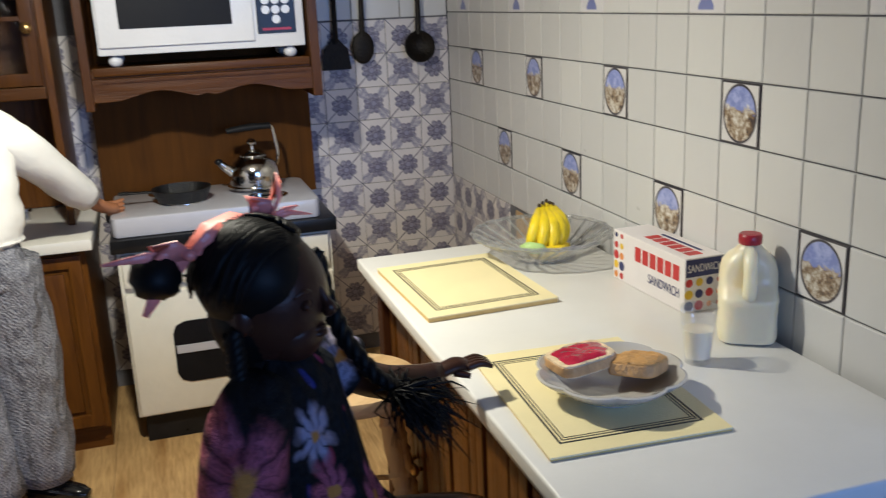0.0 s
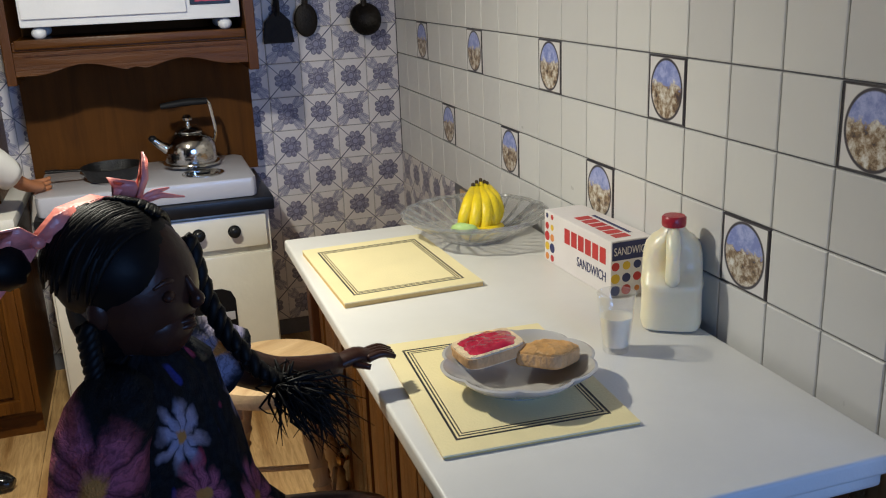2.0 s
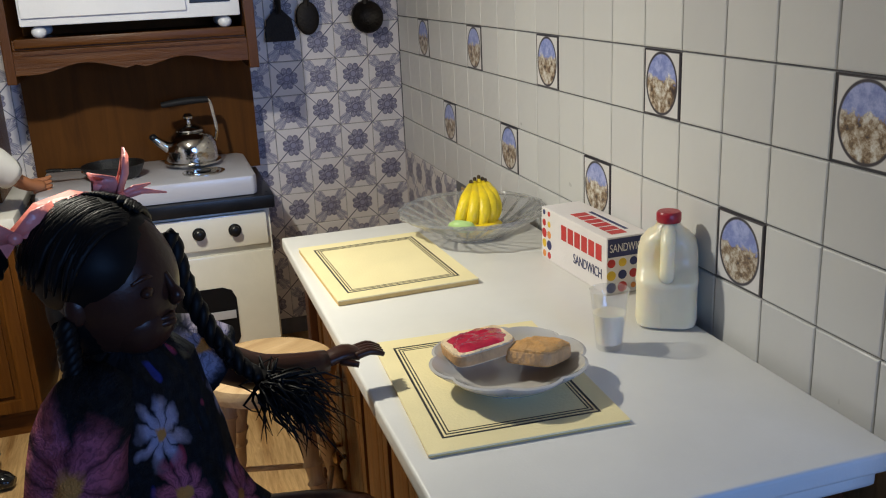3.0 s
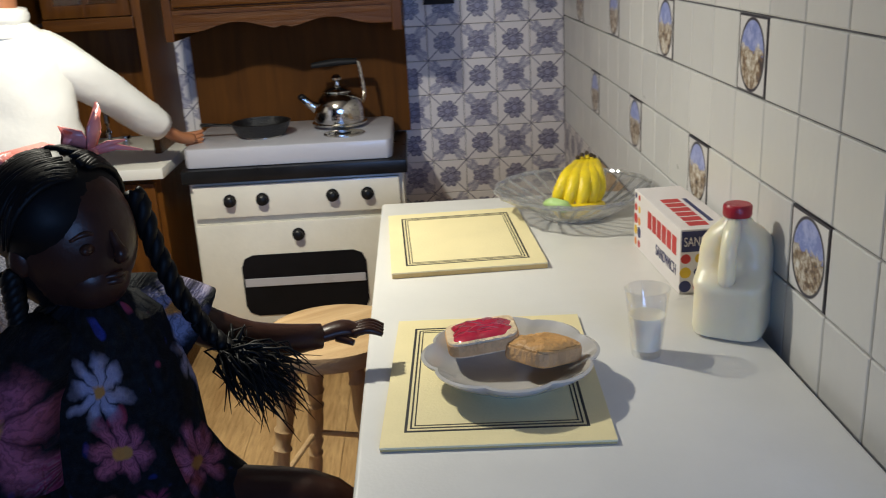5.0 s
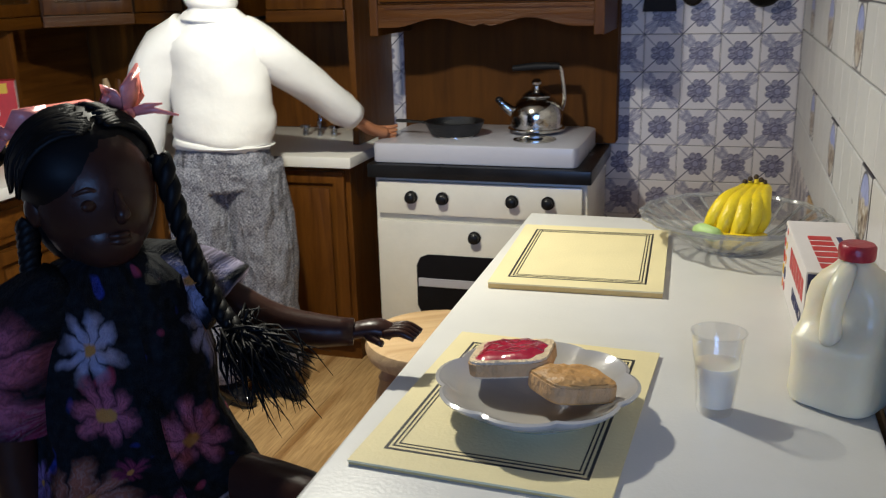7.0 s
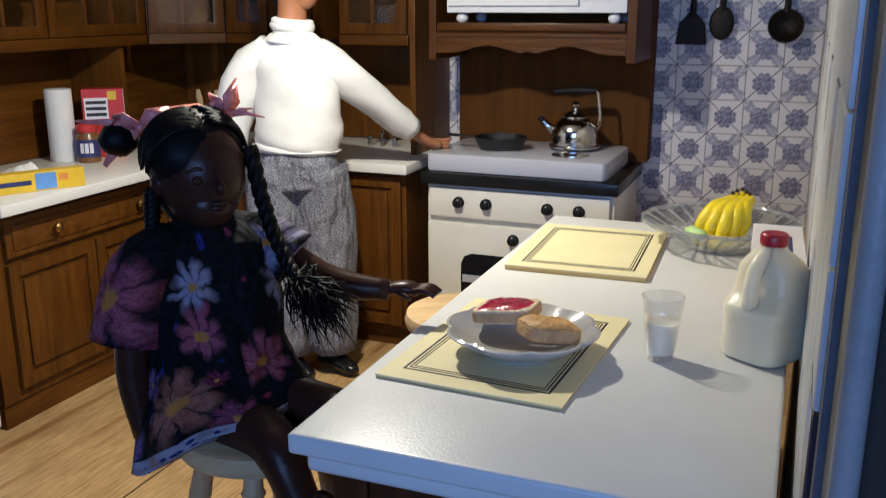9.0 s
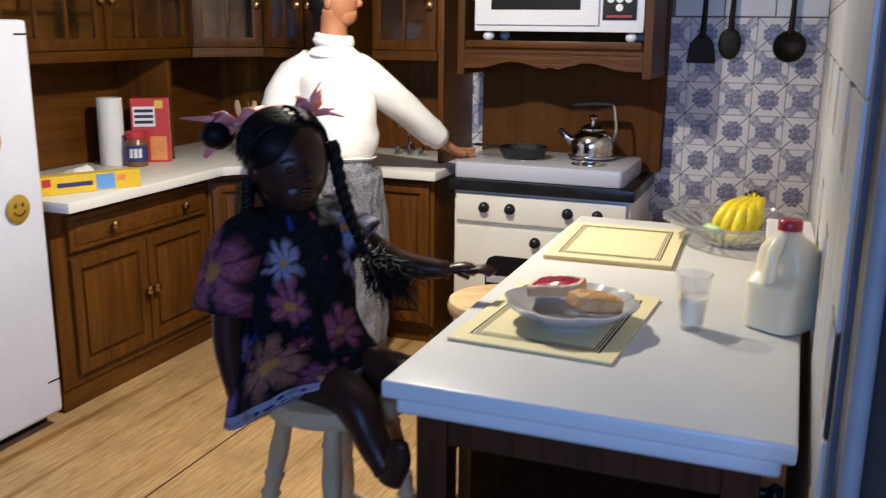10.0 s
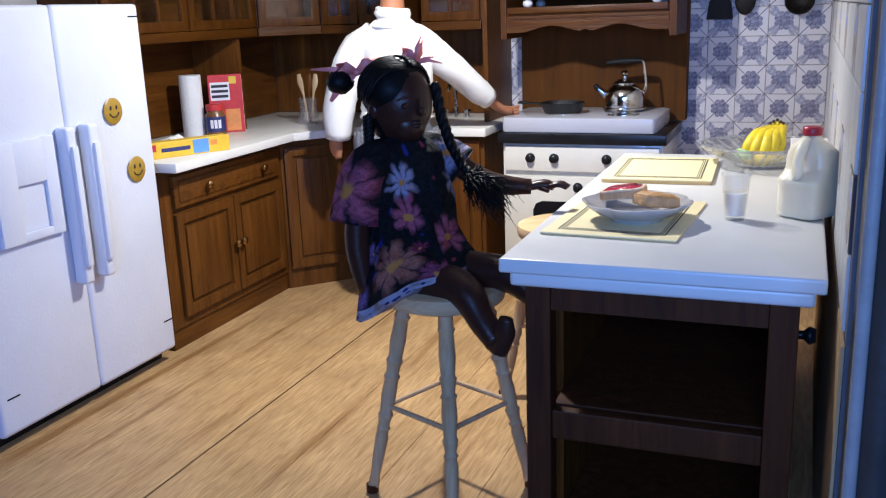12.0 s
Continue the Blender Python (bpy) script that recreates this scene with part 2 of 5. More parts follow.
def flower_tile(name, big):
    """White glazed tile with a blue flower of eight round lobes; small ones are crossed by two thin lines, big ones have paired leaves to the corners."""
    m = bpy.data.materials.new(name)
    t, n, b = links(m)
    vec, x, z, r, a = tile_axes(t)
    speck = node(t, "ShaderNodeTexNoise", Scale=95.0, Detail=3.0)
    t.links.new(vec, speck.inputs["Vector"])
    wash = ramp(t, speck.outputs["Fac"], [(0.36, (0.16, 0.15, 0.22)), (0.5, (0.26, 0.245, 0.325)), (0.66, (0.43, 0.405, 0.46))])
    pale = ramp(t, speck.outputs["Fac"], [(0.36, (0.32, 0.305, 0.38)), (0.5, (0.43, 0.41, 0.47)), (0.66, (0.56, 0.53, 0.56))])
    ax, az = maths(t, "ABSOLUTE", x), maths(t, "ABSOLUTE", z)
    ink, ground = (0.075, 0.07, 0.12), (0.68, 0.64, 0.635)

    def oval(u, v, cu, cv, du, dv):
        """Distance from an oval's middle, 1 on its rim."""
        p, q = maths(t, "DIVIDE", maths(t, "SUBTRACT", u, cu), du), maths(t, "DIVIDE", maths(t, "SUBTRACT", v, cv), dv)
        return maths(t, "SQRT", maths(t, "ADD", maths(t, "MULTIPLY", p, p), maths(t, "MULTIPLY", q, q)))

    if big:
        along = maths(t, "MULTIPLY", maths(t, "ADD", ax, az), 0.7071)
        across = maths(t, "MULTIPLY", maths(t, "ABSOLUTE", maths(t, "SUBTRACT", ax, az)), 0.7071)
        fan = maths(t, "SUBTRACT", across, maths(t, "MULTIPLY", maths(t, "SUBTRACT", along, 0.075), 0.16))
        leaf = maths(t, "MINIMUM", oval(along, fan, 0.071, 0.0145, 0.029, 0.0095), oval(along, across, 0.074, 0.0, 0.034, 0.0058))
        col = over(t, ground, step(t, leaf, 1.0, 0.07), (0.20, 0.19, 0.27))
        col = over(t, col, step(t, leaf, 0.84, 0.10), pale)
        vein = maths(t, "ABSOLUTE", maths(t, "SUBTRACT", fan, 0.0145))
        mark = maths(t, "MULTIPLY", step(t, vein, 0.0009, 0.0008), step(t, leaf, 0.62, 0.15))
        col = over(t, col, mark, (0.10, 0.10, 0.18))
    else:
        fall, rise = maths(t, "ABSOLUTE", maths(t, "ADD", x, z)), maths(t, "ABSOLUTE", maths(t, "SUBTRACT", x, z))
        col = over(t, ground, step(t, fall, 0.0026, 0.001), (0.10, 0.10, 0.15))
        col = over(t, col, step(t, rise, 0.0032, 0.001), ink)
    near = maths(t, "MINIMUM", oval(ax, az, 0.0335, 0.0125, 0.0155, 0.0135), oval(ax, az, 0.0125, 0.0335, 0.0135, 0.0155))
    near = maths(t, "MINIMUM", near, maths(t, "DIVIDE", r, 0.027))
    col = over(t, col, step(t, near, 1.0, 0.07), ink)
    col = over(t, col, step(t, near, 0.83, 0.10), wash)
    rib = maths(t, "ABSOLUTE", maths(t, "SINE", maths(t, "MULTIPLY", a, 8.0)))
    col = over(t, col, maths(t, "MULTIPLY", maths(t, "MULTIPLY", step(t, rib, 0.30, 0.15), step(t, near, 0.8, 0.1)), 0.55), ink)
    col = over(t, col, step(t, r, 0.0155, 0.0012), ink)
    col = over(t, col, step(t, r, 0.0125, 0.0012), (0.27, 0.26, 0.36))
    t.links.new(col, b.inputs["Base Color"])
    glaze(t, b, 0.3)
    return m


def plain_tile(name):
    m = bpy.data.materials.new(name)
    t, n, b = links(m)
    info = glaze(t, b)
    t.links.new(ramp(t, info.outputs["Random"], [(0.0, (0.60, 0.60, 0.61)), (1.0, (0.67, 0.67, 0.67))]), b.inputs["Base Color"])
    return m


def picture_tile(name):
    """A white tile with a dark line round it and an oval landscape: blue sky over brown and cream ground."""
    m = bpy.data.materials.new(name)
    t, n, b = links(m)
    vec, x, z, r, a = tile_axes(t)
    info = glaze(t, b)
    blots = node(t, "ShaderNodeTexNoise", Scale=48.0, Detail=4.0, Roughness=0.7, noise_dimensions="4D")
    t.links.new(vec, blots.inputs["Vector"])
    t.links.new(maths(t, "MULTIPLY", info.outputs["Random"], 50.0), blots.inputs["W"])
    land = ramp(t, blots.outputs["Fac"], [(0.36, (0.06, 0.045, 0.05)), (0.46, (0.25, 0.17, 0.10)), (0.55, (0.52, 0.46, 0.38)), (0.66, (0.75, 0.74, 0.72))])
    sky = ramp(t, blots.outputs["Fac"], [(0.4, (0.22, 0.27, 0.60)), (0.62, (0.42, 0.47, 0.78))])
    hill = maths(t, "ADD", z, maths(t, "MULTIPLY", maths(t, "SUBTRACT", blots.outputs["Fac"], 0.5), -0.09))
    inside = over(t, sky, step(t, hill, 0.012, 0.003), land)
    ex, ez = maths(t, "DIVIDE", x, 0.066), maths(t, "DIVIDE", z, 0.07)
    e = maths(t, "SQRT", maths(t, "ADD", maths(t, "MULTIPLY", ex, ex), maths(t, "MULTIPLY", ez, ez)))
    edge = maths(t, "MAXIMUM", maths(t, "ABSOLUTE", x), maths(t, "ABSOLUTE", z))
    col = over(t, (0.04, 0.035, 0.045), step(t, edge, 0.0735, 0.001), (0.70, 0.69, 0.70))
    col = over(t, col, step(t, e, 1.06, 0.02), (0.05, 0.045, 0.06))
    col = over(t, col, step(t, e, 0.97, 0.02), inside)
    t.links.new(col, b.inputs["Base Color"])
    return m


def border_tile(name):
    """White tile with a blue vase-like motif."""
    m = bpy.data.materials.new(name)
    t, n, b = links(m)
    vec, x, z, r, a = tile_axes(t)
    glaze(t, b)
    w = maths(t, "ADD", 0.022, maths(t, "MULTIPLY", maths(t, "SINE", maths(t, "MULTIPLY", z, 75.0)), 0.014))
    body = maths(t, "MAXIMUM", maths(t, "SUBTRACT", maths(t, "ABSOLUTE", x), w), maths(t, "SUBTRACT", maths(t, "ABSOLUTE", z), 0.068))
    col = over(t, (0.70, 0.69, 0.72), step(t, body, 0.0, 0.002), (0.20, 0.23, 0.48))
    t.links.new(col, b.inputs["Base Color"])
    return m


PINK, ROSE, LILAC, SNOW, ORANGE = (0.42, 0.11, 0.17), (0.21, 0.03, 0.08), (0.16, 0.07, 0.19), (0.34, 0.31, 0.44), (0.33, 0.11, 0.07)
# across, up, radius and petal colour of each printed flower on the cloth
FLOWERS = [
    (2.085, 1.335, 0.092, PINK), (2.18, 1.25, 0.045, ROSE), (2.0, 1.23, 0.05, LILAC),
    (3.30, 1.41, 0.062, SNOW), (3.46, 1.33, 0.05, PINK),
    (0.955, 1.345, 0.054, SNOW), (0.965, 1.245, 0.048, PINK), (0.90, 1.075, 0.084, ORANGE), (0.80, 1.12, 0.04, LILAC), (0.985, 1.13, 0.026, ROSE),
    (0.72, 1.00, 0.062, LILAC), (1.02, 1.00, 0.055, ROSE), (0.05, 1.15, 0.07, PINK), (0.16, 1.32, 0.06, SNOW), (0.62, 1.16, 0.085, ROSE), (0.55, 1.34, 0.07, PINK), (0.36, 1.2, 0.08, LILAC),
]


def floral_cloth(name):
    """Dark cotton printed with ragged pink, rose and white flowers and blue specks."""
    m = bpy.data.materials.new(name)
    t, n, b = links(m)
    uv = node(t, "ShaderNodeUVMap")
    uv.uv_map = "cloth"
    warp = node(t, "ShaderNodeTexNoise", Scale=16.0, Detail=3.0)
    t.links.new(uv.outputs["UV"], warp.inputs["Vector"])
    shift = node(t, "ShaderNodeVectorMath", operation="MULTIPLY_ADD")
    t.links.new(warp.outputs["Color"], shift.inputs[0])
    shift.inputs[1].default_value = (0.07, 0.07, 0.0)
    t.links.new(uv.outputs["UV"], shift.inputs[2])
    sp = node(t, "ShaderNodeSeparateXYZ")
    t.links.new(shift.outputs["Vector"], sp.inputs[0])
    vein = node(t, "ShaderNodeTexNoise", Scale=70.0, Detail=3.0)
    t.links.new(uv.outputs["UV"], vein.inputs["Vector"])
    blots = node(t, "ShaderNodeTexNoise", Scale=15.0, Detail=1.0)
    t.links.new(uv.outputs["UV"], blots.inputs["Vector"])
    col = ramp(t, vein.outputs["Fac"], [(0.4, (0.003, 0.0035, 0.005)), (0.7, (0.008, 0.010, 0.013))])
    col = over(t, col, step(t, blots.outputs["Fac"], 0.30, 0.02), (0.02, 0.03, 0.20))
    col = over(t, col, maths(t, "SUBTRACT", 1.0, step(t, blots.outputs["Fac"], 0.70, 0.02)), (0.22, 0.03, 0.06))
    for k, (u, v, size, tint) in enumerate(FLOWERS):
        dx, dy = maths(t, "SUBTRACT", sp.outputs["X"], u + 0.035), maths(t, "SUBTRACT", sp.outputs["Y"], v + 0.035)
        r = maths(t, "SQRT", maths(t, "ADD", maths(t, "MULTIPLY", dx, dx), maths(t, "MULTIPLY", dy, dy)))
        a = maths(t, "ADD", maths(t, "ARCTAN2", dy, dx), k * 0.7)
        lobe = maths(t, "ABSOLUTE", maths(t, "COSINE", maths(t, "MULTIPLY", a, 3.5 + 0.5 * (k % 2))))
        rim = maths(t, "MULTIPLY", maths(t, "ADD", maths(t, "MULTIPLY", maths(t, "POWER", lobe, 0.5), 0.5), 0.52), size)
        ray = maths(t, "ABSOLUTE", maths(t, "SINE", maths(t, "ADD", maths(t, "MULTIPLY", a, 12.0), maths(t, "MULTIPLY", vein.outputs["Fac"], 10.0))))
        dark, pale = tuple(c * 0.18 for c in tint), tuple(min(0.7, c * 0.8 + 0.16) for c in tint)
        petal = over(t, tint, maths(t, "MULTIPLY", maths(t, "POWER", maths(t, "SUBTRACT", 1.0, lobe), 2.0), 0.9), dark)
        petal = over(t, petal, maths(t, "MULTIPLY", maths(t, "POWER", ray, 5.0), 0.5), pale if k % 3 else dark)
        petal = over(t, petal, maths(t, "MULTIPLY", vein.outputs["Fac"], 0.45), dark)
        col = over(t, col, step(t, maths(t, "SUBTRACT", r, rim), 0.0, size * 0.22), petal)
        col = over(t, col, step(t, r, size * 0.24, size * 0.06), (0.46, 0.20, 0.05))
    low = node(t, "ShaderNodeSeparateXYZ")
    t.links.new(uv.outputs["UV"], low.inputs[0])
    hem = maths(t, "MULTIPLY", step(t, low.outputs["Y"], 0.985, 0.002), step(t, low.outputs["X"], 1.9, 0.01))
    dots = node(t, "ShaderNodeTexVoronoi", Scale=42.0)
    t.links.new(uv.outputs["UV"], dots.inputs["Vector"])
    col = over(t, col, hem, over(t, (0.34, 0.31, 0.38), step(t, dots.outputs["Distance"], 0.30, 0.05), (0.03, 0.04, 0.16)))
    t.links.new(col, b.inputs["Base Color"])
    b.inputs["Roughness"].default_value = 0.8
    b.inputs["Specular IOR Level"].default_value = 0.15
    weave = node(t, "ShaderNodeTexNoise", Scale=300.0)
    t.links.new(uv.outputs["UV"], weave.inputs["Vector"])
    fold = node(t, "ShaderNodeTexNoise", Scale=11.0, Detail=2.0)
    t.links.new(uv.outputs["UV"], fold.inputs["Vector"])
    bumped(t, b, maths(t, "ADD", fold.outputs["Fac"], maths(t, "MULTIPLY", weave.outputs["Fac"], 0.05)), 0.6, 0.03)
    return m


def tweed(name):
    m = bpy.data.materials.new(name)
    t, n, b = links(m)
    wv = node(t, "ShaderNodeTexWave", Scale=40.0, Distortion=5.0, Detail=2.0)
    wv.bands_direction = "DIAGONAL"
    t.links.new(coords(t, 1.0), wv.inputs["Vector"])
    ns = node(t, "ShaderNodeTexNoise", Scale=160.0, Detail=3.0)
    t.links.new(coords(t, 1.0), ns.inputs["Vector"])
    f = maths(t, "ADD", maths(t, "MULTIPLY", wv.outputs["Fac"], 0.14), maths(t, "MULTIPLY", ns.outputs["Fac"], 0.86))
    t.links.new(ramp(t, f, [(0.36, (0.12, 0.125, 0.16)), (0.5, (0.26, 0.265, 0.31)), (0.68, (0.44, 0.44, 0.48))]), b.inputs["Base Color"])
    b.inputs["Roughness"].default_value = 0.9
    fold = node(t, "ShaderNodeTexNoise", Scale=1.0, Detail=2.0)
    t.links.new(coords(t, (14, 14, 5)), fold.inputs["Vector"])
    bumped(t, b, maths(t, "ADD", maths(t, "MULTIPLY", f, 0.12), fold.outputs["Fac"]), 0.7, 0.03)
    return m


OAK = wood("dark_stained_wood", (0.066, 0.022, 0.003), (0.170, 0.064, 0.009), "z")
OAK_X = wood("dark_stained_wood_across", (0.066, 0.022, 0.003), (0.170, 0.064, 0.009), "x")
OAK_Y = wood("dark_stained_wood_along", (0.066, 0.022, 0.003), (0.170, 0.064, 0.009), "y")
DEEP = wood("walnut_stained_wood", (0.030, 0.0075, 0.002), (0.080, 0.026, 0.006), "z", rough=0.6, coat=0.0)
MAPLE = wood("bare_light_wood", (0.42, 0.27, 0.13), (0.66, 0.48, 0.27), "x", rough=0.5, coat=0.0)
MAPLE_Z = wood("bare_light_wood_upright", (0.42, 0.27, 0.13), (0.66, 0.48, 0.27), "z", rough=0.5, coat=0.0)
# the dark wood deepened: dimmer light up high is put into its colour
SHADED_WOOD = wood("shaded_dark_wood", (0.050, 0.0150, 0.0010), (0.100, 0.036, 0.0028), "z")
BACKING = wood("brown_panel_veneer", (0.062, 0.021, 0.0015), (0.105, 0.038, 0.003), "z", rough=0.75, coat=0.0, bump=0.05)
SHADED_WOOD_X = wood("shaded_dark_wood_across", (0.050, 0.0150, 0.0010), (0.100, 0.036, 0.0028), "x")
FLOOR = wood("floor_veneer", (0.33, 0.195, 0.075), (0.70, 0.465, 0.215), "y", rough=0.45, coat=0.1, fine=3.2, bump=0.18, streak=(0.6, 0.5, 0.4))
WORKTOP = paint("white_worktop", (0.70, 0.69, 0.66), 0.33, 0.04, 4, 160, 0.04)
COUNTER = paint("cream_counter", (0.76, 0.74, 0.68), 0.35, 0.04, 4, 120, 0.06)
ENAMEL = paint("cream_enamel", (0.74, 0.71, 0.62), 0.22, 0.05, 5, 60, 0.04, coat=0.3)
GREY_ENAMEL = paint("pale_grey_enamel", (0.45, 0.45, 0.50), 0.3, 0.025, 5, 80, 0.03, coat=0.2)
WHITE = paint("white_enamel", (0.74, 0.74, 0.75), 0.3, 0.04, 4, 60, 0.05)
FRIDGE = paint("white_refrigerator_paint", (0.69, 0.71, 0.79), 0.4, 0.04, 3, 70, 0.06)
BLACK = paint("black_gloss", (0.010, 0.010, 0.011), 0.3, 0.3, 12, 120, 0.03, spec=0.25)
DARK_PANE = paint("dark_smoked_pane", (0.008, 0.008, 0.010), 0.45, 0.2, 6, 60, 0.0, spec=0.12)
IRON = paint("cast_iron", (0.007, 0.007, 0.008), 0.40, 0.4, 20, 160, 0.35)
CHROME = paint("polished_steel", (0.62, 0.60, 0.57), 0.12, 0.08, 12, 60, 0.06, metal=1.0, spread=0.05)
GRIP = paint("matt_black_plastic", (0.009, 0.009, 0.010), 0.6, 0.3, 12, 120, 0.1, spec=0.25)
BRASS = paint("aged_brass", (0.42, 0.26, 0.10), 0.28, 0.25, 25, 90, 0.1, metal=1.0)
CHARRED = paint("blackened_metal", (0.014, 0.011, 0.009), 0.5, 0.4, 20, 90, 0.25, metal=0.6)
GROUT = paint("grey_grout", (0.16, 0.16, 0.18), 0.85, 0.15, 20, 150, 0.3)
PLASTER = paint("plaster", (0.42, 0.40, 0.38), 0.85, 0.08, 4, 80, 0.2)
CARD = paint("cream_card", (0.80, 0.70, 0.40), 0.6, 0.04, 7, 140, 0.1)
CARD_EDGE = paint("golden_card_edge", (0.62, 0.42, 0.14), 0.6, 0.1, 20, 140, 0.1)
INK = paint("black_ink", (0.02, 0.018, 0.02), 0.6, 0.2, 30, 140, 0.0)
CHINA = paint("pale_grey_china", (0.46, 0.445, 0.43), 0.1, 0.05, 9, 40, 0.03, coat=0.4)
CRUST = paint("toasted_bread_crust", (0.58, 0.34, 0.15), 0.7, 0.22, 18, 70, 0.4)
CRUMB = paint("soft_white_bread", (0.74, 0.58, 0.38), 0.8, 0.2, 30, 90, 0.6)
PEANUT = paint("golden_brown_spread", (0.56, 0.31, 0.11), 0.5, 0.22, 18, 50, 0.4)
JAM = paint("glossy_red_jam", (0.42, 0.012, 0.045), 0.1, 0.3, 30, 30, 0.35, coat=0.8)
MILKJUG = paint("milky_plastic", (0.84, 0.77, 0.57), 0.34, 0.04, 8, 60, 0.05)
MILK = paint("milk", (0.88, 0.80, 0.64), 0.3, 0.03, 8, 60, 0.0)
for milky, reach in ((MILKJUG, 0.035), (MILK, 0.02)):
    shader = milky.node_tree.nodes["Principled BSDF"]
    shader.inputs["Subsurface Weight"].default_value = 1.0
    shader.inputs["Subsurface Radius"].default_value = (1.0, 0.9, 0.7)
    shader.inputs["Subsurface Scale"].default_value = reach * S
RED = paint("red_plastic", (0.36, 0.015, 0.03), 0.35, 0.15, 20, 90, 0.1)
BANANA = paint("banana_yellow", (0.80, 0.60, 0.012), 0.42, 0.14, 16, 60, 0.15)
UNRIPE = paint("unripe_green", (0.42, 0.60, 0.22), 0.45, 0.12, 20, 60, 0.15)
TIP = paint("banana_tip_brown", (0.05, 0.03, 0.012), 0.7, 0.3, 40, 90, 0.2)
GLASS = thin_glass("clear_glass", (0.97, 0.97, 0.97), 0.05)
PRESSED = thin_glass("pressed_glass", (0.95, 0.95, 0.95), 0.03)
CUT = thin_glass("cut_glass_ridge", (0.72, 0.72, 0.72), 0.20)
PANE = glass("cabinet_pane", (0.8, 0.84, 0.85), 0.05, 1.3)
PAPER = paint("white_carton", (0.76, 0.72, 0.72), 0.5, 0.04, 8, 100, 0.08)
NAVY = paint("navy_print", (0.03, 0.035, 0.13), 0.5, 0.15, 20, 100, 0.0)
SCARLET = paint("red_print", (0.50, 0.03, 0.03), 0.5, 0.15, 20, 100, 0.0)
AMBER = paint("orange_print", (0.70, 0.26, 0.06), 0.5, 0.15, 20, 100, 0.0)
YELLOW = paint("yellow_print", (0.72, 0.47, 0.03), 0.5, 0.1, 15, 100, 0.0)
BLUE = paint("light_blue_print", (0.13, 0.30, 0.62), 0.5, 0.1, 15, 100, 0.0)
MUSTARD = paint("mustard_enamel", (0.37, 0.225, 0.02), 0.4, 0.1, 15, 100, 0.0)
TISSUE = paint("paper_towel", (0.78, 0.77, 0.75), 0.9, 0.05, 12, 80, 0.15)
PEANUTJAR = paint("brown_jar", (0.20, 0.09, 0.03), 0.25, 0.2, 12, 80, 0.05)
SWEATER = paint("white_fleece", (0.82, 0.81, 0.77), 0.95, 0.04, 8, 24, 0.10, spec=0.15)
SKIN_MAN = paint("tan_vinyl", (0.38, 0.16, 0.075), 0.42, 0.08, 12, 60, 0.05)
SKIN_GIRL = paint("dark_brown_vinyl", (0.036, 0.014, 0.009), 0.34, 0.1, 14, 60, 0.05, spec=0.22)
HAIR = paint("black_hair", (0.004, 0.0038, 0.004), 0.5, 0.3, 30, 240, 0.02, spec=0.12)
RIBBON = paint("coral_satin", (0.80, 0.25, 0.21), 0.35, 0.2, 14, 90, 0.15)
SHOE = paint("black_patent", (0.008, 0.008, 0.009), 0.12, 0.2, 14, 60, 0.05)
TWEED, FLORAL = tweed("grey_tweed"), floral_cloth("floral_cotton")
# lit and shaded tones of one post; its gloss streaks are painted in
POST_LIT = paint("lit_post_gloss", (0.30, 0.28, 0.27), 0.38, 0.2, 5, 60, 0.1, spec=0.3)
POST_SHADED = paint("shaded_post_gloss", (0.045, 0.040, 0.038), 0.4, 0.2, 6, 60, 0.1, spec=0.3)

# ---- the room ----
XL, XR, YB, YF, TOP = -2.0, 1.418, 4.465, 0.94, 2.5
floor = structure("floor", box(XL - 0.1, XR + 0.3, -0.4, YB + 0.1, -0.08, -0.006), DEEP, "pale streaked wood veneer floor of the miniature kitchen", "floor")
wall_right = structure("wall_right", box(XR, XR + 0.09, YF, YB + 0.002, 0, TOP), GROUT, "white glazed tile wall with picture tiles and grey joints", "wall")
wall_back = structure("wall_back", box(XL - 0.1, XR + 0.008, YB, YB + 0.1, 0, TOP), GROUT, "blue and white patterned tile wall with grey joints", "wall")
structure("wall_left", box(XL - 0.1, XL, 0.6, YB, 0, TOP), PLASTER, "plain plastered side wall behind the cabinets", "wall")
structure("ceiling", box(XL - 0.1, XR + 0.09, 1.0, YB + 0.1, TOP, TOP + 0.08), PLASTER, "plain pale ceiling above the kitchen", "ceiling")
seams = [XL - 0.1, -1.72, -1.36, -1.0, -0.655, -0.30, 0.05, 0.40, 0.75, 1.10, XR + 0.3]
for a, b in zip(seams, seams[1:]):
    part("plank", box(a + (0.006 if a == -0.655 else 0.0008), b - (0.003 if b == -0.655 else 0.0008), -0.4, YB + 0.1, -0.0055, 0.0, 0.0008, seg=1), FLOOR, floor)
part("wainscot", box(XR - 0.008, XR - 0.001, YF, 3.6, 0, 0.862, 0.001), MAPLE_Z, wall_right, "plain wooden wainscot board")
wall_right.rotation_euler = (0, 0, radians(-0.3))
wall_right.location = [S * v for v in Vector((XR, 2.0, 0)) - Matrix.Rotation(radians(-0.3), 3, "Z") @ Vector((XR, 2.0, 0))]
post = thing("door_post", "glossy fluted post at the wall's open end with painted light streaks", "post", 1.50, 0.875, 0, kind="structure")
part("core", box(-0.08, 0.08, -0.04, 0.06, 0, TOP, 0.006), POST_SHADED, post, "core in the post's shaded tone")
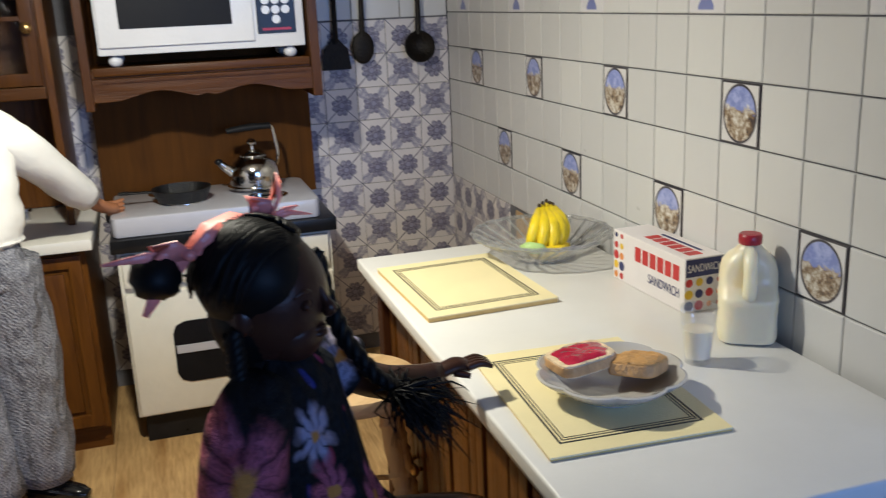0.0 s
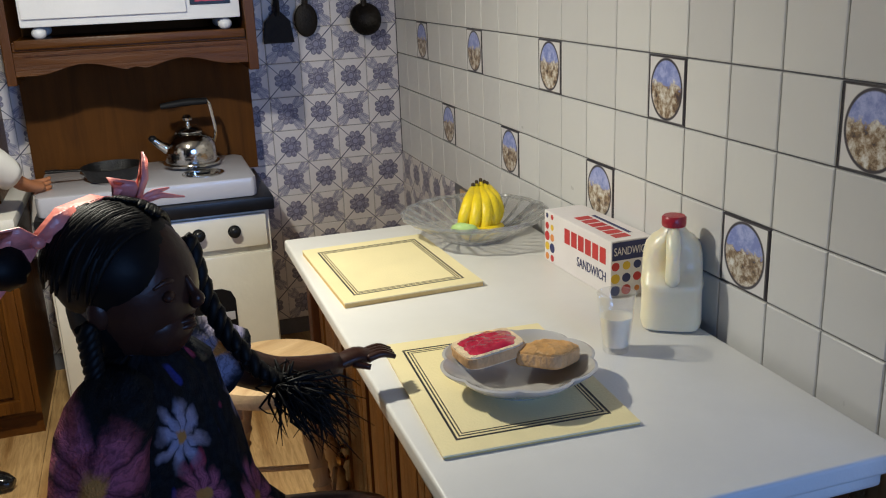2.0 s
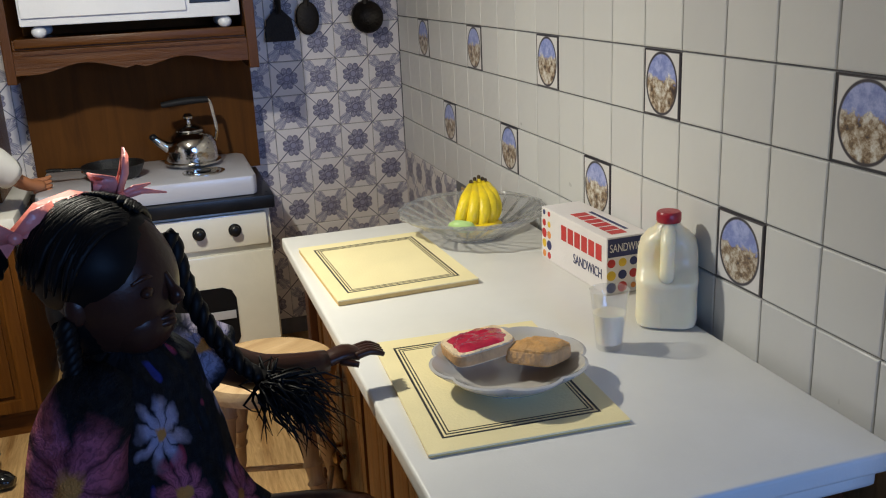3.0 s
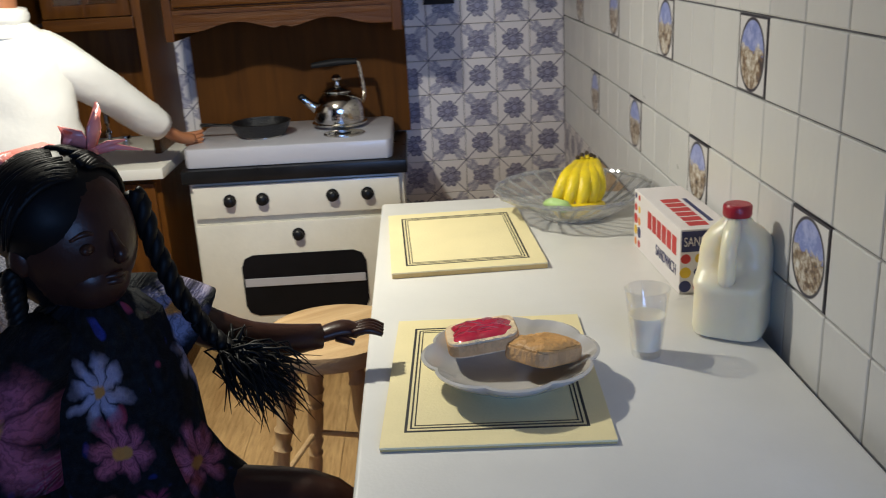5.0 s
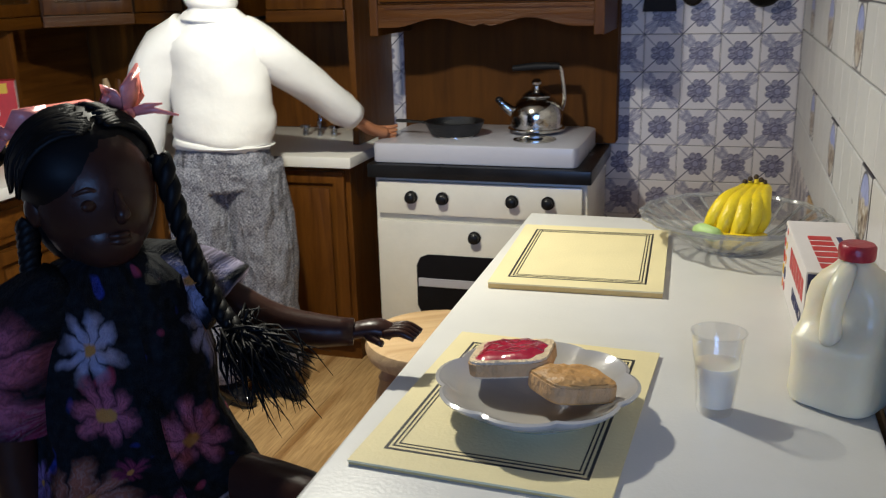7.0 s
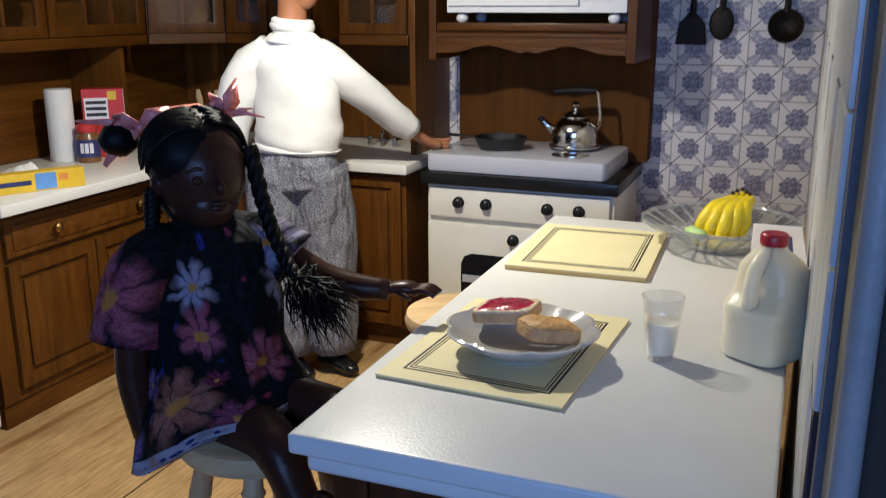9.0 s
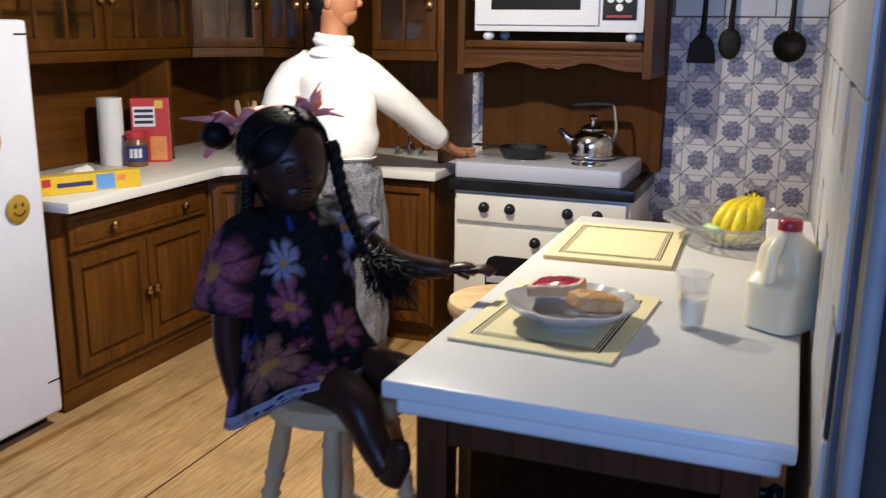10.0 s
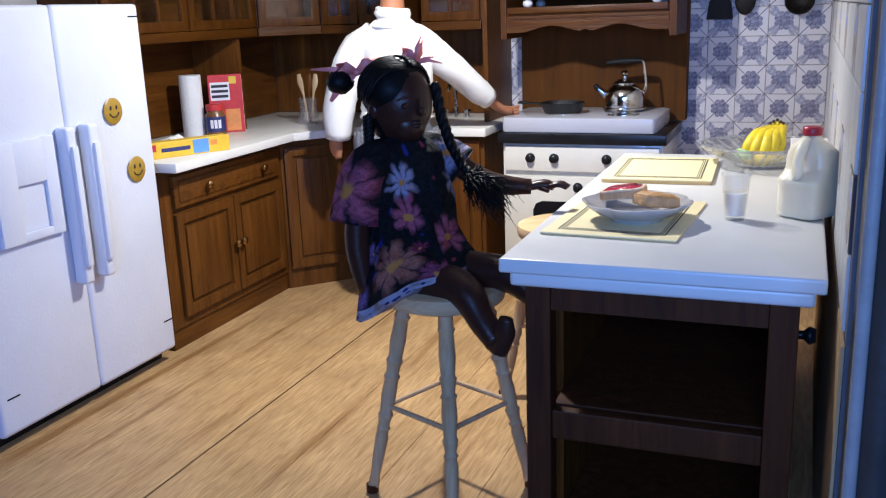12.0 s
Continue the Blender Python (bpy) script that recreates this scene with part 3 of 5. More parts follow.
# alternate flutes carry the light and dark streaks as colour
for i, (dx, r, m) in enumerate(((-0.068, 0.013, POST_LIT), (-0.026, 0.03, POST_SHADED), (0.026, 0.024, POST_LIT), (0.07, 0.026, POST_SHADED))):
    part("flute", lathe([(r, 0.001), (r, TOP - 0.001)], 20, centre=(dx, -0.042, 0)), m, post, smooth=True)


# ---- cabinets ----
def framed_door(name, w, h, mat, parent, at, rz=0.0, glazed=False, knob=None, lattice=(2, 3)):
    """A door in its own plane (across, up), facing -y: stiles, rails, a raised panel or panes."""
    st, th = 0.05, 0.024
    bm = bmesh.new()
    loops = []
    for y in (-th, 0.0):
        for k in (0.0, st):
            loops.append([bm.verts.new(p) for p in ((k, y, k), (w - k, y, k), (w - k, y, h - k), (k, y, h - k))])
    for p, q in ((loops[0], loops[1]), (loops[1], loops[3]), (loops[3], loops[2]), (loops[2], loops[0])):
        for i in range(4):
            bm.faces.new((p[i], p[(i + 1) % 4], q[(i + 1) % 4], q[i]))
    bmesh.ops.recalc_face_normals(bm, faces=bm.faces[:])
    bmesh.ops.bevel(bm, geom=[e for e in bm.edges if e.calc_length() > st * 1.6], offset=0.005, segments=2, affect="EDGES", profile=0.6)
    door = part(name, bm, mat, parent, smooth=True, at=at)
    door.rotation_euler = (0, 0, radians(rz))
    if glazed:
        iw, ih = w - 2 * st, h - 2 * st
        nx, nz = lattice
        for i in range(1, nx):
            part("glazing_bar", box(st + iw * i / nx - 0.009, st + iw * i / nx + 0.009, -th + 0.004, -0.004, st, h - st, 0.002), mat, door)
        for k in range(1, nz):
            part("glazing_bar", box(st, w - st, -th + 0.005, -0.005, st + ih * k / nz - 0.009, st + ih * k / nz + 0.009, 0.002), mat, door)
        pane = part("pane", box(st, w - st, -0.013, -0.010, st, h - st), PANE, door)
        pane.visible_shadow = False
    else:
        part("field", box(st - 0.004, w - st + 0.004, -0.009, -0.002, st - 0.004, h - st + 0.004), mat, door)
        part("panel", box(st + 0.018, w - st - 0.018, -0.021, -0.0092, st + 0.018, h - st - 0.018, 0.009), mat, door, smooth=True)
    if knob:
        part("knob", lathe([(0.008, 0), (0.008, 0.014), (0.02, 0.02), (0.022, 0.03), (0.012, 0.038), (0, 0.04)], 16), BRASS, door, "brass knob", True, at=(knob[0], -th, knob[1])).rotation_euler = (radians(90), 0, 0)
    return door


def drawer_front(w, h, mat, parent, at, rz=0.0, knobs=(0.5,)):
    bm = box(0, w, -0.024, 0, 0, h, 0.005)
    box(0.03, w - 0.03, -0.031, -0.02, 0.025, h - 0.025, 0.006, bm)
    d = part("drawer", bm, mat, parent, smooth=True, at=at)
    d.rotation_euler = (0, 0, radians(rz))
    for f in knobs:
        part("knob", lathe([(0.008, 0), (0.008, 0.014), (0.018, 0.02), (0.02, 0.03), (0.01, 0.038), (0, 0.04)], 16), BRASS, d, "brass knob", True, at=(w * f, -0.031, h / 2)).rotation_euler = (radians(90), 0, 0)
    return d


BX = -1.405  # front of the side base cabinets
base = thing("base_cabinet", "dark-stained wooden base cabinet with a drawer over two panelled doors", "cabinet", -1.7, 2.9, 0)
OFF = (1.7, -2.9, 0)
part("carcass", box(XL + 0.004, BX, 2.42, 3.475, 0.10, 0.862, 0.004), OAK, base, at=OFF)
part("plinth", box(XL + 0.004, BX - 0.012, 2.425, 3.47, 0.0, 0.0995), OAK_Y, base, at=OFF)
drawer_front(0.93, 0.15, OAK_Y, base, (BX + 1.7, 2.50 - 2.9, 0.68), 90, (0.255, 0.785))
framed_door("door", 0.46, 0.5, OAK, base, (BX + 1.7, 2.50 - 2.9, 0.15), 90, knob=(0.44, 0.258))
framed_door("door", 0.46, 0.5, OAK, base, (BX + 1.7, 2.97 - 2.9, 0.15), 90, knob=(0.022, 0.258))

corner = thing("corner_cabinet", "dark-stained wooden corner base cabinet with one slanted panelled door", "cabinet", -1.6, 4.0, 0)
OFF = (1.6, -4.0, 0)
part("carcass", prism([(XL + 0.004, 3.48), (BX, 3.48), (-1.10, 3.80), (-1.10, YB - 0.004), (XL + 0.004, YB - 0.004)], 0.0, 0.862), OAK, corner, at=OFF)
framed_door("door", 0.40, 0.70, OAK, corner, (BX + 0.013 + 1.6, 3.49 - 4.0, 0.12), 46.4, knob=(0.36, 0.45))

sink_base = thing("base_cabinet", "dark-stained wooden base cabinet with panelled doors beside the stove", "cabinet", -0.7, 4.1, 0)
OFF = (0.7, -4.1, 0)
part("carcass", box(-1.095, -0.305, 3.80, YB - 0.004, 0.10, 0.862, 0.004), OAK, sink_base, at=OFF)
part("plinth", box(-1.09, -0.31, 3.835, YB - 0.004, 0.0, 0.10), OAK_X, sink_base, at=OFF)
for x in (-1.07, -0.69):
    framed_door("door", 0.365, 0.72, OAK, sink_base, (x + 0.7, 3.80 - 4.1, 0.12), 0, knob=(0.33 if x < -0.9 else 0.035, 0.6))

worktop = thing("countertop", "cream countertop running round the corner over the cabinets", "countertop", -1.7, 3.5, 0.865)
bm = prism([(XL + 0.004, 2.415), (-1.29, 2.415), (-1.29, 3.45), (-1.04, 3.73), (-0.272, 3.73), (-0.272, YB - 0.004), (XL + 0.004, YB - 0.004)], 0.865, 0.91, 0.008)
part("slab", bm, COUNTER, worktop, smooth=True, at=(1.7, -3.5, -0.865))

UZ, UT = 1.445, 2.2  # underside and top of the wall cupboards


def cupboard(name, label, x, y, w, rz, doors, depth=0.34, lattice=(2, 3), swing=0.0):
    """An upper cupboard with glazed doors; its front runs along its own x, its back lies behind."""
    c = thing(name, label, "cupboard", x, y, UZ, rz)
    h = UT - UZ
    part("bottom", box(0, w, 0, depth, 0, 0.025), SHADED_WOOD_X, c)
    part("top", box(0, w, 0, depth, h - 0.025, h), SHADED_WOOD_X, c)
    part("side", box(0, 0.025, 0, depth, 0.0251, h - 0.0251), SHADED_WOOD, c)
    part("side", box(w - 0.025, w, 0, depth, 0.0251, h - 0.0251), SHADED_WOOD, c)
    part("back", box(0.0251, w - 0.0251, depth - 0.012, depth, 0.0251, h - 0.0251), SHADED_WOOD, c)
    part("shelf", box(0.0251, w - 0.0251, 0.03, depth - 0.013, h * 0.48, h * 0.48 + 0.018), SHADED_WOOD_X, c)
    part("face_rail", box(0, w, -0.022, -0.0002, -0.02, 0.028, 0.004), SHADED_WOOD_X, c)
    dw = w / doors
    for i in range(doors):
        left = i % 2 == 0
        framed_door("door", dw - 0.012, h - 0.04, SHADED_WOOD, c, (i * dw + 0.006, -0.001, 0.032), swing if doors == 1 else 0, True, ((dw - 0.04) if left else 0.03, 0.22), lattice)
    return c


cupboard("wall_cupboard", "dark wooden wall cupboard with two glazed lattice doors", -1.66, 2.46, 1.262, 90, 2, lattice=(3, 3))
cupboard("wall_cupboard", "dark wooden corner wall cupboard with a slanted glazed door", -1.645, 3.735, 0.375, 46, 1, depth=0.24)
cupboard("wall_cupboard", "dark wooden wall cupboard with glazed doors over the counter", -1.375, 4.02, 0.50, 0, 2, depth=0.38)
cupboard("wall_cupboard", "dark wooden wall cupboard with a glazed door beside the stove", -0.735, 4.02, 0.36, 0, 1, depth=0.38)
for name, lab, b6, at in (
    ("back_panel", "dark wooden back panel between counter and wall cupboards", (XL + 0.003, XL + 0.015, 2.46, YB - 0.017, 0.913, UZ + 0.3), OAK_Y),
    ("back_panel", "dark wooden back panel between counter and wall cupboards", (XL + 0.016, -0.376, YB - 0.016, YB - 0.004, 0.913, UZ - 0.022), OAK),
    ("end_panel", "dark wooden upright end panel standing on the counter", (-0.372, -0.343, 4.01, YB - 0.004, 0.912, UT), OAK),
    ("end_panel", "dark wooden upright end panel standing on the counter", (XL + 0.018, -1.67, 3.555, 3.58, 0.912, UZ - 0.024), OAK),
):
    p = thing(name, lab, "panel", (b6[0] + b6[1]) / 2, (b6[2] + b6[3]) / 2, b6[4])
    part("board", box(*b6, 0.002), at, p, at=(-(b6[0] + b6[1]) / 2, -(b6[2] + b6[3]) / 2, -b6[4]))


# ---- refrigerator ----
def smiley(parent_name, y, z):
    s = thing("magnet", "round yellow smiling-face magnet on the refrigerator door", "magnet", -1.3415, y, z, group="refrigerator magnets")
    part("disc", lathe([(0.0, 0), (0.052, 0), (0.055, 0.004), (0.05, 0.008), (0, 0.009)], 28), MUSTARD, s, smooth=True).rotation_euler = (0, radians(90), 0)
    for dy in (-0.017, 0.017):
        part("eye", ball((0.009, dy, 0.014), (0.002, 0.006, 0.01), n=10), INK, s)
    part("mouth", tube([(0.010, 0.03 * math.cos(a), 0.006 + 0.03 * math.sin(a)) for a in np.linspace(-2.7, -0.44, 7)], 0.0026, 6), INK, s)


fridge = thing("refrigerator", "white side-by-side refrigerator with water dispenser and long handles", "refrigerator", -1.7, 1.85, 0)
OFF = (1.7, -1.94, 0)
part("body", box(XL + 0.02, -1.41, 1.43, 2.44, 0.05, 1.595, 0.012), FRIDGE, fridge, smooth=True, at=OFF)
part("toe_grille", box(XL + 0.04, -1.43, 1.44, 2.43, 0.0, 0.05), BLACK, fridge, "black toe grille", at=OFF)
part("seal", box(-1.409, -1.395, 1.44, 2.43, 0.07, 1.585), GREY_ENAMEL, fridge, "grey door seal", at=OFF)
D1 = part("door", box(-1.394, -1.345, 1.43, 1.9442, 0.06, 1.605, 0.02, seg=3), FRIDGE, fridge, smooth=True, at=OFF)
D2 = part("door", box(-1.394, -1.345, 1.9458, 2.44, 0.06, 1.605, 0.02, seg=3), FRIDGE, fridge, smooth=True, at=OFF)
for y, d in ((1.902, D1), (2.022, D2)):
    bm = box(-1.345, -1.285, y - 0.026, y + 0.026, 0.53, 1.15, 0.014, seg=3)
    box(-1.30, -1.27, y - 0.017, y + 0.017, 0.60, 1.08, 0.012, bm)
    part("handle", bm, FRIDGE, d, smooth=True)
bm = box(-1.345, -1.325, 1.552, 1.655, 0.755, 1.128, 0.005)
box(-1.345, -1.325, 1.79, 1.852, 0.755, 1.128, 0.005, bm)
box(-1.345, -1.3255, 1.65, 1.795, 0.965, 1.127, 0.005, bm)
box(-1.345, -1.3255, 1.65, 1.795, 0.756, 0.79, 0.005, bm)
part("dispenser_frame", bm, FRIDGE, D1, smooth=True)
part("dispenser_recess", box(-1.3449, -1.339, 1.656, 1.789, 0.791, 0.964), FRIDGE, D1, "shaded recess")
for y, z in ((1.50, 0.2), (2.40, 0.2), (2.40, 1.55)):
    part("hinge_line", box(-1.346, -1.3435, y - 0.03, y + 0.03, z, z + 0.006), BLACK, D2 if y > 2 else D1)
smiley("a", 2.114, 1.178)
smiley("b", 2.216, 0.92)

# ---- stove ----
stove = thing("stove", "cream enamel stove with grey hob, black rim and dark oven window", "stove", 0.235, 4.078, 0)
OFF = (-0.235, -4.1, 0)
part("plinth", box(-0.17, 0.64, 3.83, 4.36, 0, 0.115), BLACK, stove, "black plinth", at=OFF)
part("body", box(-0.195, 0.662, 3.82, 4.37, 0.115, 0.83, 0.006), ENAMEL, stove, smooth=True, at=OFF)
part("rim", box(-0.212, 0.682, 3.772, 4.375, 0.83, 0.885, 0.008), BLACK, stove, "black hob rim", True, OFF)
bm = prism([(-0.185, 3.80), (0.61, 3.80), (0.625, 3.83), (0.625, 4.30), (0.60, 4.34), (-0.17, 4.34), (-0.2, 4.30), (-0.2, 3.83)], 0.886, 0.965, 0.012)
part("hob", bm, GREY_ENAMEL, stove, "pale grey hob", True, OFF)
for x, y in ((0.09, 4.02), (0.43, 3.96), (0.39, 4.15), (0.03, 4.22)):
    b = part("burner", lathe([(0.085, 0), (0.085, 0.004), (0.07, 0.006), (0.062, 0.002), (0.05, 0.006), (0.034, 0.002), (0.022, 0.006), (0.0, 0.006)], 32), CHROME, stove, "steel burner ring", True, (x - 0.235, y - 4.1, 0.9655))
    part("burner_plate", lathe([(0.0, 0), (0.03, 0), (0.03, 0.004), (0, 0.004)], 20, centre=(0, 0, 0.0065)), BLACK, b)
panel = part("control_panel", box(-0.18, 0.645, 3.795, 3.819, 0.68, 0.815, 0.008), ENAMEL, stove, smooth=True, at=OFF)
for x in (-0.035, 0.095, 0.375, 0.515):
    k = part("knob", lathe([(0.026, 0), (0.026, 0.006), (0.02, 0.012), (0.021, 0.03), (0.014, 0.036), (0, 0.037)], 20), BLACK, panel, "black knob", True, (x, 3.795, 0.752))
    k.rotation_euler = (radians(90), 0, 0)
oven = part("oven_door", box(-0.185, 0.655, 3.79, 3.819, 0.13, 0.655, 0.01), ENAMEL, stove, smooth=True, at=OFF)
wn = [(x, z) for x, z in ((-0.02, 0.30), (-0.005, 0.27), (0.03, 0.255), (0.44, 0.255), (0.475, 0.27), (0.49, 0.30), (0.49, 0.47), (0.475, 0.505), (0.44, 0.52), (0.03, 0.52), (-0.005, 0.505), (-0.02, 0.47))]
part("oven_window", prism(wn, 3.786, 3.7895, 0.0, axis="y"), DARK_PANE, oven, "black oven window")
part("oven_rack", box(-0.012, 0.482, 3.780, 3.7855, 0.385, 0.42, 0.002), GREY_ENAMEL, oven, "pale bar across the window")
k = part("knob", lathe([(0.026, 0), (0.026, 0.006), (0.02, 0.012), (0.021, 0.03), (0.014, 0.036), (0, 0.037)], 20), BLACK, oven, "black knob", True, (0.225, 3.79, 0.60))
k.rotation_euler = (radians(90), 0, 0)

hood = thing("stove_hutch", "dark wooden hutch over the stove with a scalloped valance and shelf", "hutch", 0.23, 4.16, 0.9)
OFF = (-0.23, -4.2, -0.9)
part("back_panel", box(-0.243, 0.70, 4.378, 4.49, 0.89, 2.2), BACKING, hood, at=OFF)
part("shelf", box(-0.2, 0.655, 3.962, 4.377, 1.49, 1.528, 0.004), SHADED_WOOD_X, hood, at=OFF)
part("shelf_trim", box(-0.19, 0.65, 3.945, 3.961, 1.50, 1.534, 0.006), SHADED_WOOD_X, hood, smooth=True, at=OFF)
part("side", box(-0.235, -0.201, 3.955, 4.377, 1.37, 2.2, 0.003), SHADED_WOOD, hood, at=OFF)
part("side", box(0.656, 0.695, 3.955, 4.377, 1.37, 2.2, 0.003), SHADED_WOOD, hood, at=OFF)
edge = [(-0.2, 1.40)]
for i in range(25):
    u = i / 24
    edge.append((-0.19 + 0.835 * u, 1.402 + 0.034 * math.sin(math.pi * min(1, abs(2 * u - 1) * 1.15)) ** 2 + (0.012 if 0.47 < u < 0.53 else 0)))
edge += [(0.655, 1.40), (0.655, 1.489), (-0.2, 1.489)]
part("valance", prism(edge, 3.958, 3.982, 0.0, axis="y"), SHADED_WOOD_X, hood, "scalloped valance board", at=OFF)
part("valance_groove", box(-0.17, 0.63, 3.953, 3.9575, 1.472, 1.478), DEEP, hood, at=OFF)

oven2 = thing("microwave", "white countertop microwave with black window and keypad on round feet", "microwave", 0.24, 4.12, 1.53)
part("case", box(-0.405, 0.405, -0.165, 0.19, 0.045, 0.40, 0.008), WHITE, oven2, smooth=True)
dr = part("door", box(-0.395, 0.20, -0.182, -0.166, 0.075, 0.385, 0.006), WHITE, oven2, smooth=True)
part("window", box(-0.315, 0.115, -0.185, -0.1825, 0.145, 0.345, 0.001), DARK_PANE, dr, "black window")
kp = part("keypad", box(0.215, 0.37, -0.172, -0.1655, 0.10, 0.385, 0.002), BLACK, oven2, "black keypad")
for r in range(4):
    for c in range(3):
        if r or c == 1:
            kb = part("button", lathe([(0.0, 0), (0.017, 0), (0.017, 0.003), (0, 0.004)], 14), WHITE, kp, "white round button", at=(0.252 + 0.04 * c, -0.172, 0.155 + 0.038 * r))
            kb.rotation_euler = (radians(90), 0, 0)
part("red_bar", box(0.235, 0.35, -0.1745, -0.1725, 0.112, 0.122), RED, kp)
for x in (-0.345, 0.345):
    for y in (-0.12, 0.14):
        part("foot", ball((x, y, 0.022), (0.028, 0.028, 0.023), n=16), WHITE, oven2, "round white foot")

# ---- on the stove ----
ket = thing("kettle", "polished steel kettle with upright handle on the hob", "kettle", 0.40, 4.125, 0.972)
part("body", lathe([(0.0, 0), (0.105, 0), (0.118, 0.006), (0.118, 0.014), (0.106, 0.018), (0.108, 0.06), (0.104, 0.09), (0.09, 0.115), (0.065, 0.135), (0.058, 0.138), (0, 0.139)], 40), CHROME, ket, smooth=True)
lid = part("lid", lathe([(0.06, 0.1392), (0.062, 0.146), (0.05, 0.155), (0.03, 0.166), (0.02, 0.168), (0, 0.1685)], 32), CHROME, ket, smooth=True)
part("lid_knob", lathe([(0.01, 0.168), (0.009, 0.182), (0.02, 0.19), (0.022, 0.2), (0.012, 0.212), (0, 0.213)], 20), CHROME, lid, smooth=True)
sp = part("spout", limb([(-0.085, -0.02, 0.075), (-0.12, -0.03, 0.10), (-0.145, -0.035, 0.125)], [0.026, 0.018, 0.014], bm=None), CHROME, ket, smooth=True)
part("spout_cap", ball((-0.148, -0.036, 0.129), (0.017, 0.017, 0.014), n=14), BLACK, sp, "black spout cap")
hd = part("handle", tube([(0.10, 0.01, 0.085), (0.112, 0.01, 0.13), (0.105, 0.01, 0.20), (0.095, 0.01, 0.255), (0.075, 0.01, 0.268)], 0.0075, 8), CHROME, ket, smooth=True)
part("grip", limb([(0.09, 0.01, 0.262), (0.0, 0.01, 0.262), (-0.10, 0.01, 0.252)], [0.019, 0.022, 0.017], n=12, flat=0.7), GRIP, hd, "black grip", True)

pan = thing("frying_pan", "black cast-iron frying pan on the hob", "pan", 0.085, 4.0, 0.973)
part("bowl", lathe([(0.0, 0), (0.098, 0), (0.118, 0.04), (0.122, 0.052), (0.116, 0.053), (0.094, 0.008), (0.0, 0.008)], 40), IRON, pan, smooth=True)
part("handle", limb([(-0.115, 0.0, 0.043), (-0.16, -0.004, 0.046), (-0.225, -0.008, 0.05), (-0.25, -0.01, 0.05)], [0.012, 0.010, 0.015, 0.012], n=10, flat=0.5), IRON, pan, smooth=True)


# ---- hanging utensils ----
def utensil(kind, x, zb):
    label = {"spatula": "dark metal spatula hanging on the tiled wall", "spoon": "dark metal slotted spoon hanging on the tiled wall", "ladle": "dark metal ladle hanging on the tiled wall"}[kind]
    u = thing(kind, label, kind, x, YB - 0.045, zb, group="hanging kitchen utensils")
    part("shaft", limb([(0, 0, 0.12), (0.004, 0, 0.3), (0, 0.012, 0.47)], [0.015, 0.012, 0.017], n=8), CHARRED, u, smooth=True)
    if kind == "spatula":
        part("blade", prism([(-0.07, 0), (0.07, 0), (0.058, 0.095), (0.016, 0.14), (-0.016, 0.14), (-0.058, 0.095)], -0.005, 0.005, 0.002, axis="y"), CHARRED, u)
    elif kind == "spoon":
        part("bowl", ball((0, 0, 0.065), (0.054, 0.014, 0.075)), CHARRED, u)
    else:
        part("bowl", lathe([(0.0, -0.038), (0.04, -0.030), (0.068, -0.006), (0.076, 0.014), (0.070, 0.014), (0.038, -0.020), (0, -0.028)], 24), CHARRED, u, smooth=True, at=(0, -0.01, 0.06)).rotation_euler = (radians(78), 0, 0)
    hook = part("hook", tube([(0, 0.012, 0.46), (0, 0.03, 0.475), (0, 0.046, 0.475)], 0.006, 6), CHARRED, u)


utensil("spatula", 0.858, 1.432)
utensil("spoon", 0.988, 1.462)
utensil("ladle", 1.262, 1.456)

# ---- the island table ----
TX0, TX1, TY0, TY1, TZ = 0.605, 1.384, 1.232, 3.0, 0.912
table = thing("kitchen_island", "dark wooden kitchen island with thick white moulded top and shelf", "island", 1.0, 2.1, 0)
OFF = (-1.0, -2.1, 0)
top = part("tabletop", box(TX0, TX1, TY0, TY1, TZ - 0.038, TZ, 0.008, seg=3), WORKTOP, table, "white top", True, OFF)
part("moulding", box(TX0 + 0.022, TX1 - 0.022, TY0 + 0.022, TY1 - 0.022, TZ - 0.078, TZ - 0.0382, 0.012, seg=3), WORKTOP, top, smooth=True)
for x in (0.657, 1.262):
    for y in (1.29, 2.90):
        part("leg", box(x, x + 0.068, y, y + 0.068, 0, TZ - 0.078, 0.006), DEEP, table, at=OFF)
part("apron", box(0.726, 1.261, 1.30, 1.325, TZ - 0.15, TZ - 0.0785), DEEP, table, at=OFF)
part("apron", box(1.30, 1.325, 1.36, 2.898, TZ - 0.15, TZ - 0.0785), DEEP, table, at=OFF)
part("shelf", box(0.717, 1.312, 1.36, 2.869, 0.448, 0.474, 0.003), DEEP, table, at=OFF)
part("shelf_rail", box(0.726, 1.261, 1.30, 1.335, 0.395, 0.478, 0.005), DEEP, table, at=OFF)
# dark board added to hide lit floor and keep the island's foot in shade
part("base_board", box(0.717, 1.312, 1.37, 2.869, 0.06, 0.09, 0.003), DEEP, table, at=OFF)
# carried down to the floor to stop light leaking underneath
part("side_panel", box(0.7035, 0.716, 1.47, 2.885, 0.012, TZ - 0.079, 0.001), OAK, table, at=OFF)
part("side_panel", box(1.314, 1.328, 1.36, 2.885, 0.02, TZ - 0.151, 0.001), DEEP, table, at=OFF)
part("end_panel", box(0.7165, 1.313, 2.87, 2.885, 0.092, TZ - 0.079, 0.001), OAK, table, at=OFF)
for i in range(5):
    y0 = 1.485 + i * 0.281
    framed_door("door", 0.278, 0.72, OAK, table, (0.703 - 1.0, y0 + 0.278 - 2.1, 0.10), -90, knob=(0.04 if i % 2 else 0.245, 0.24))
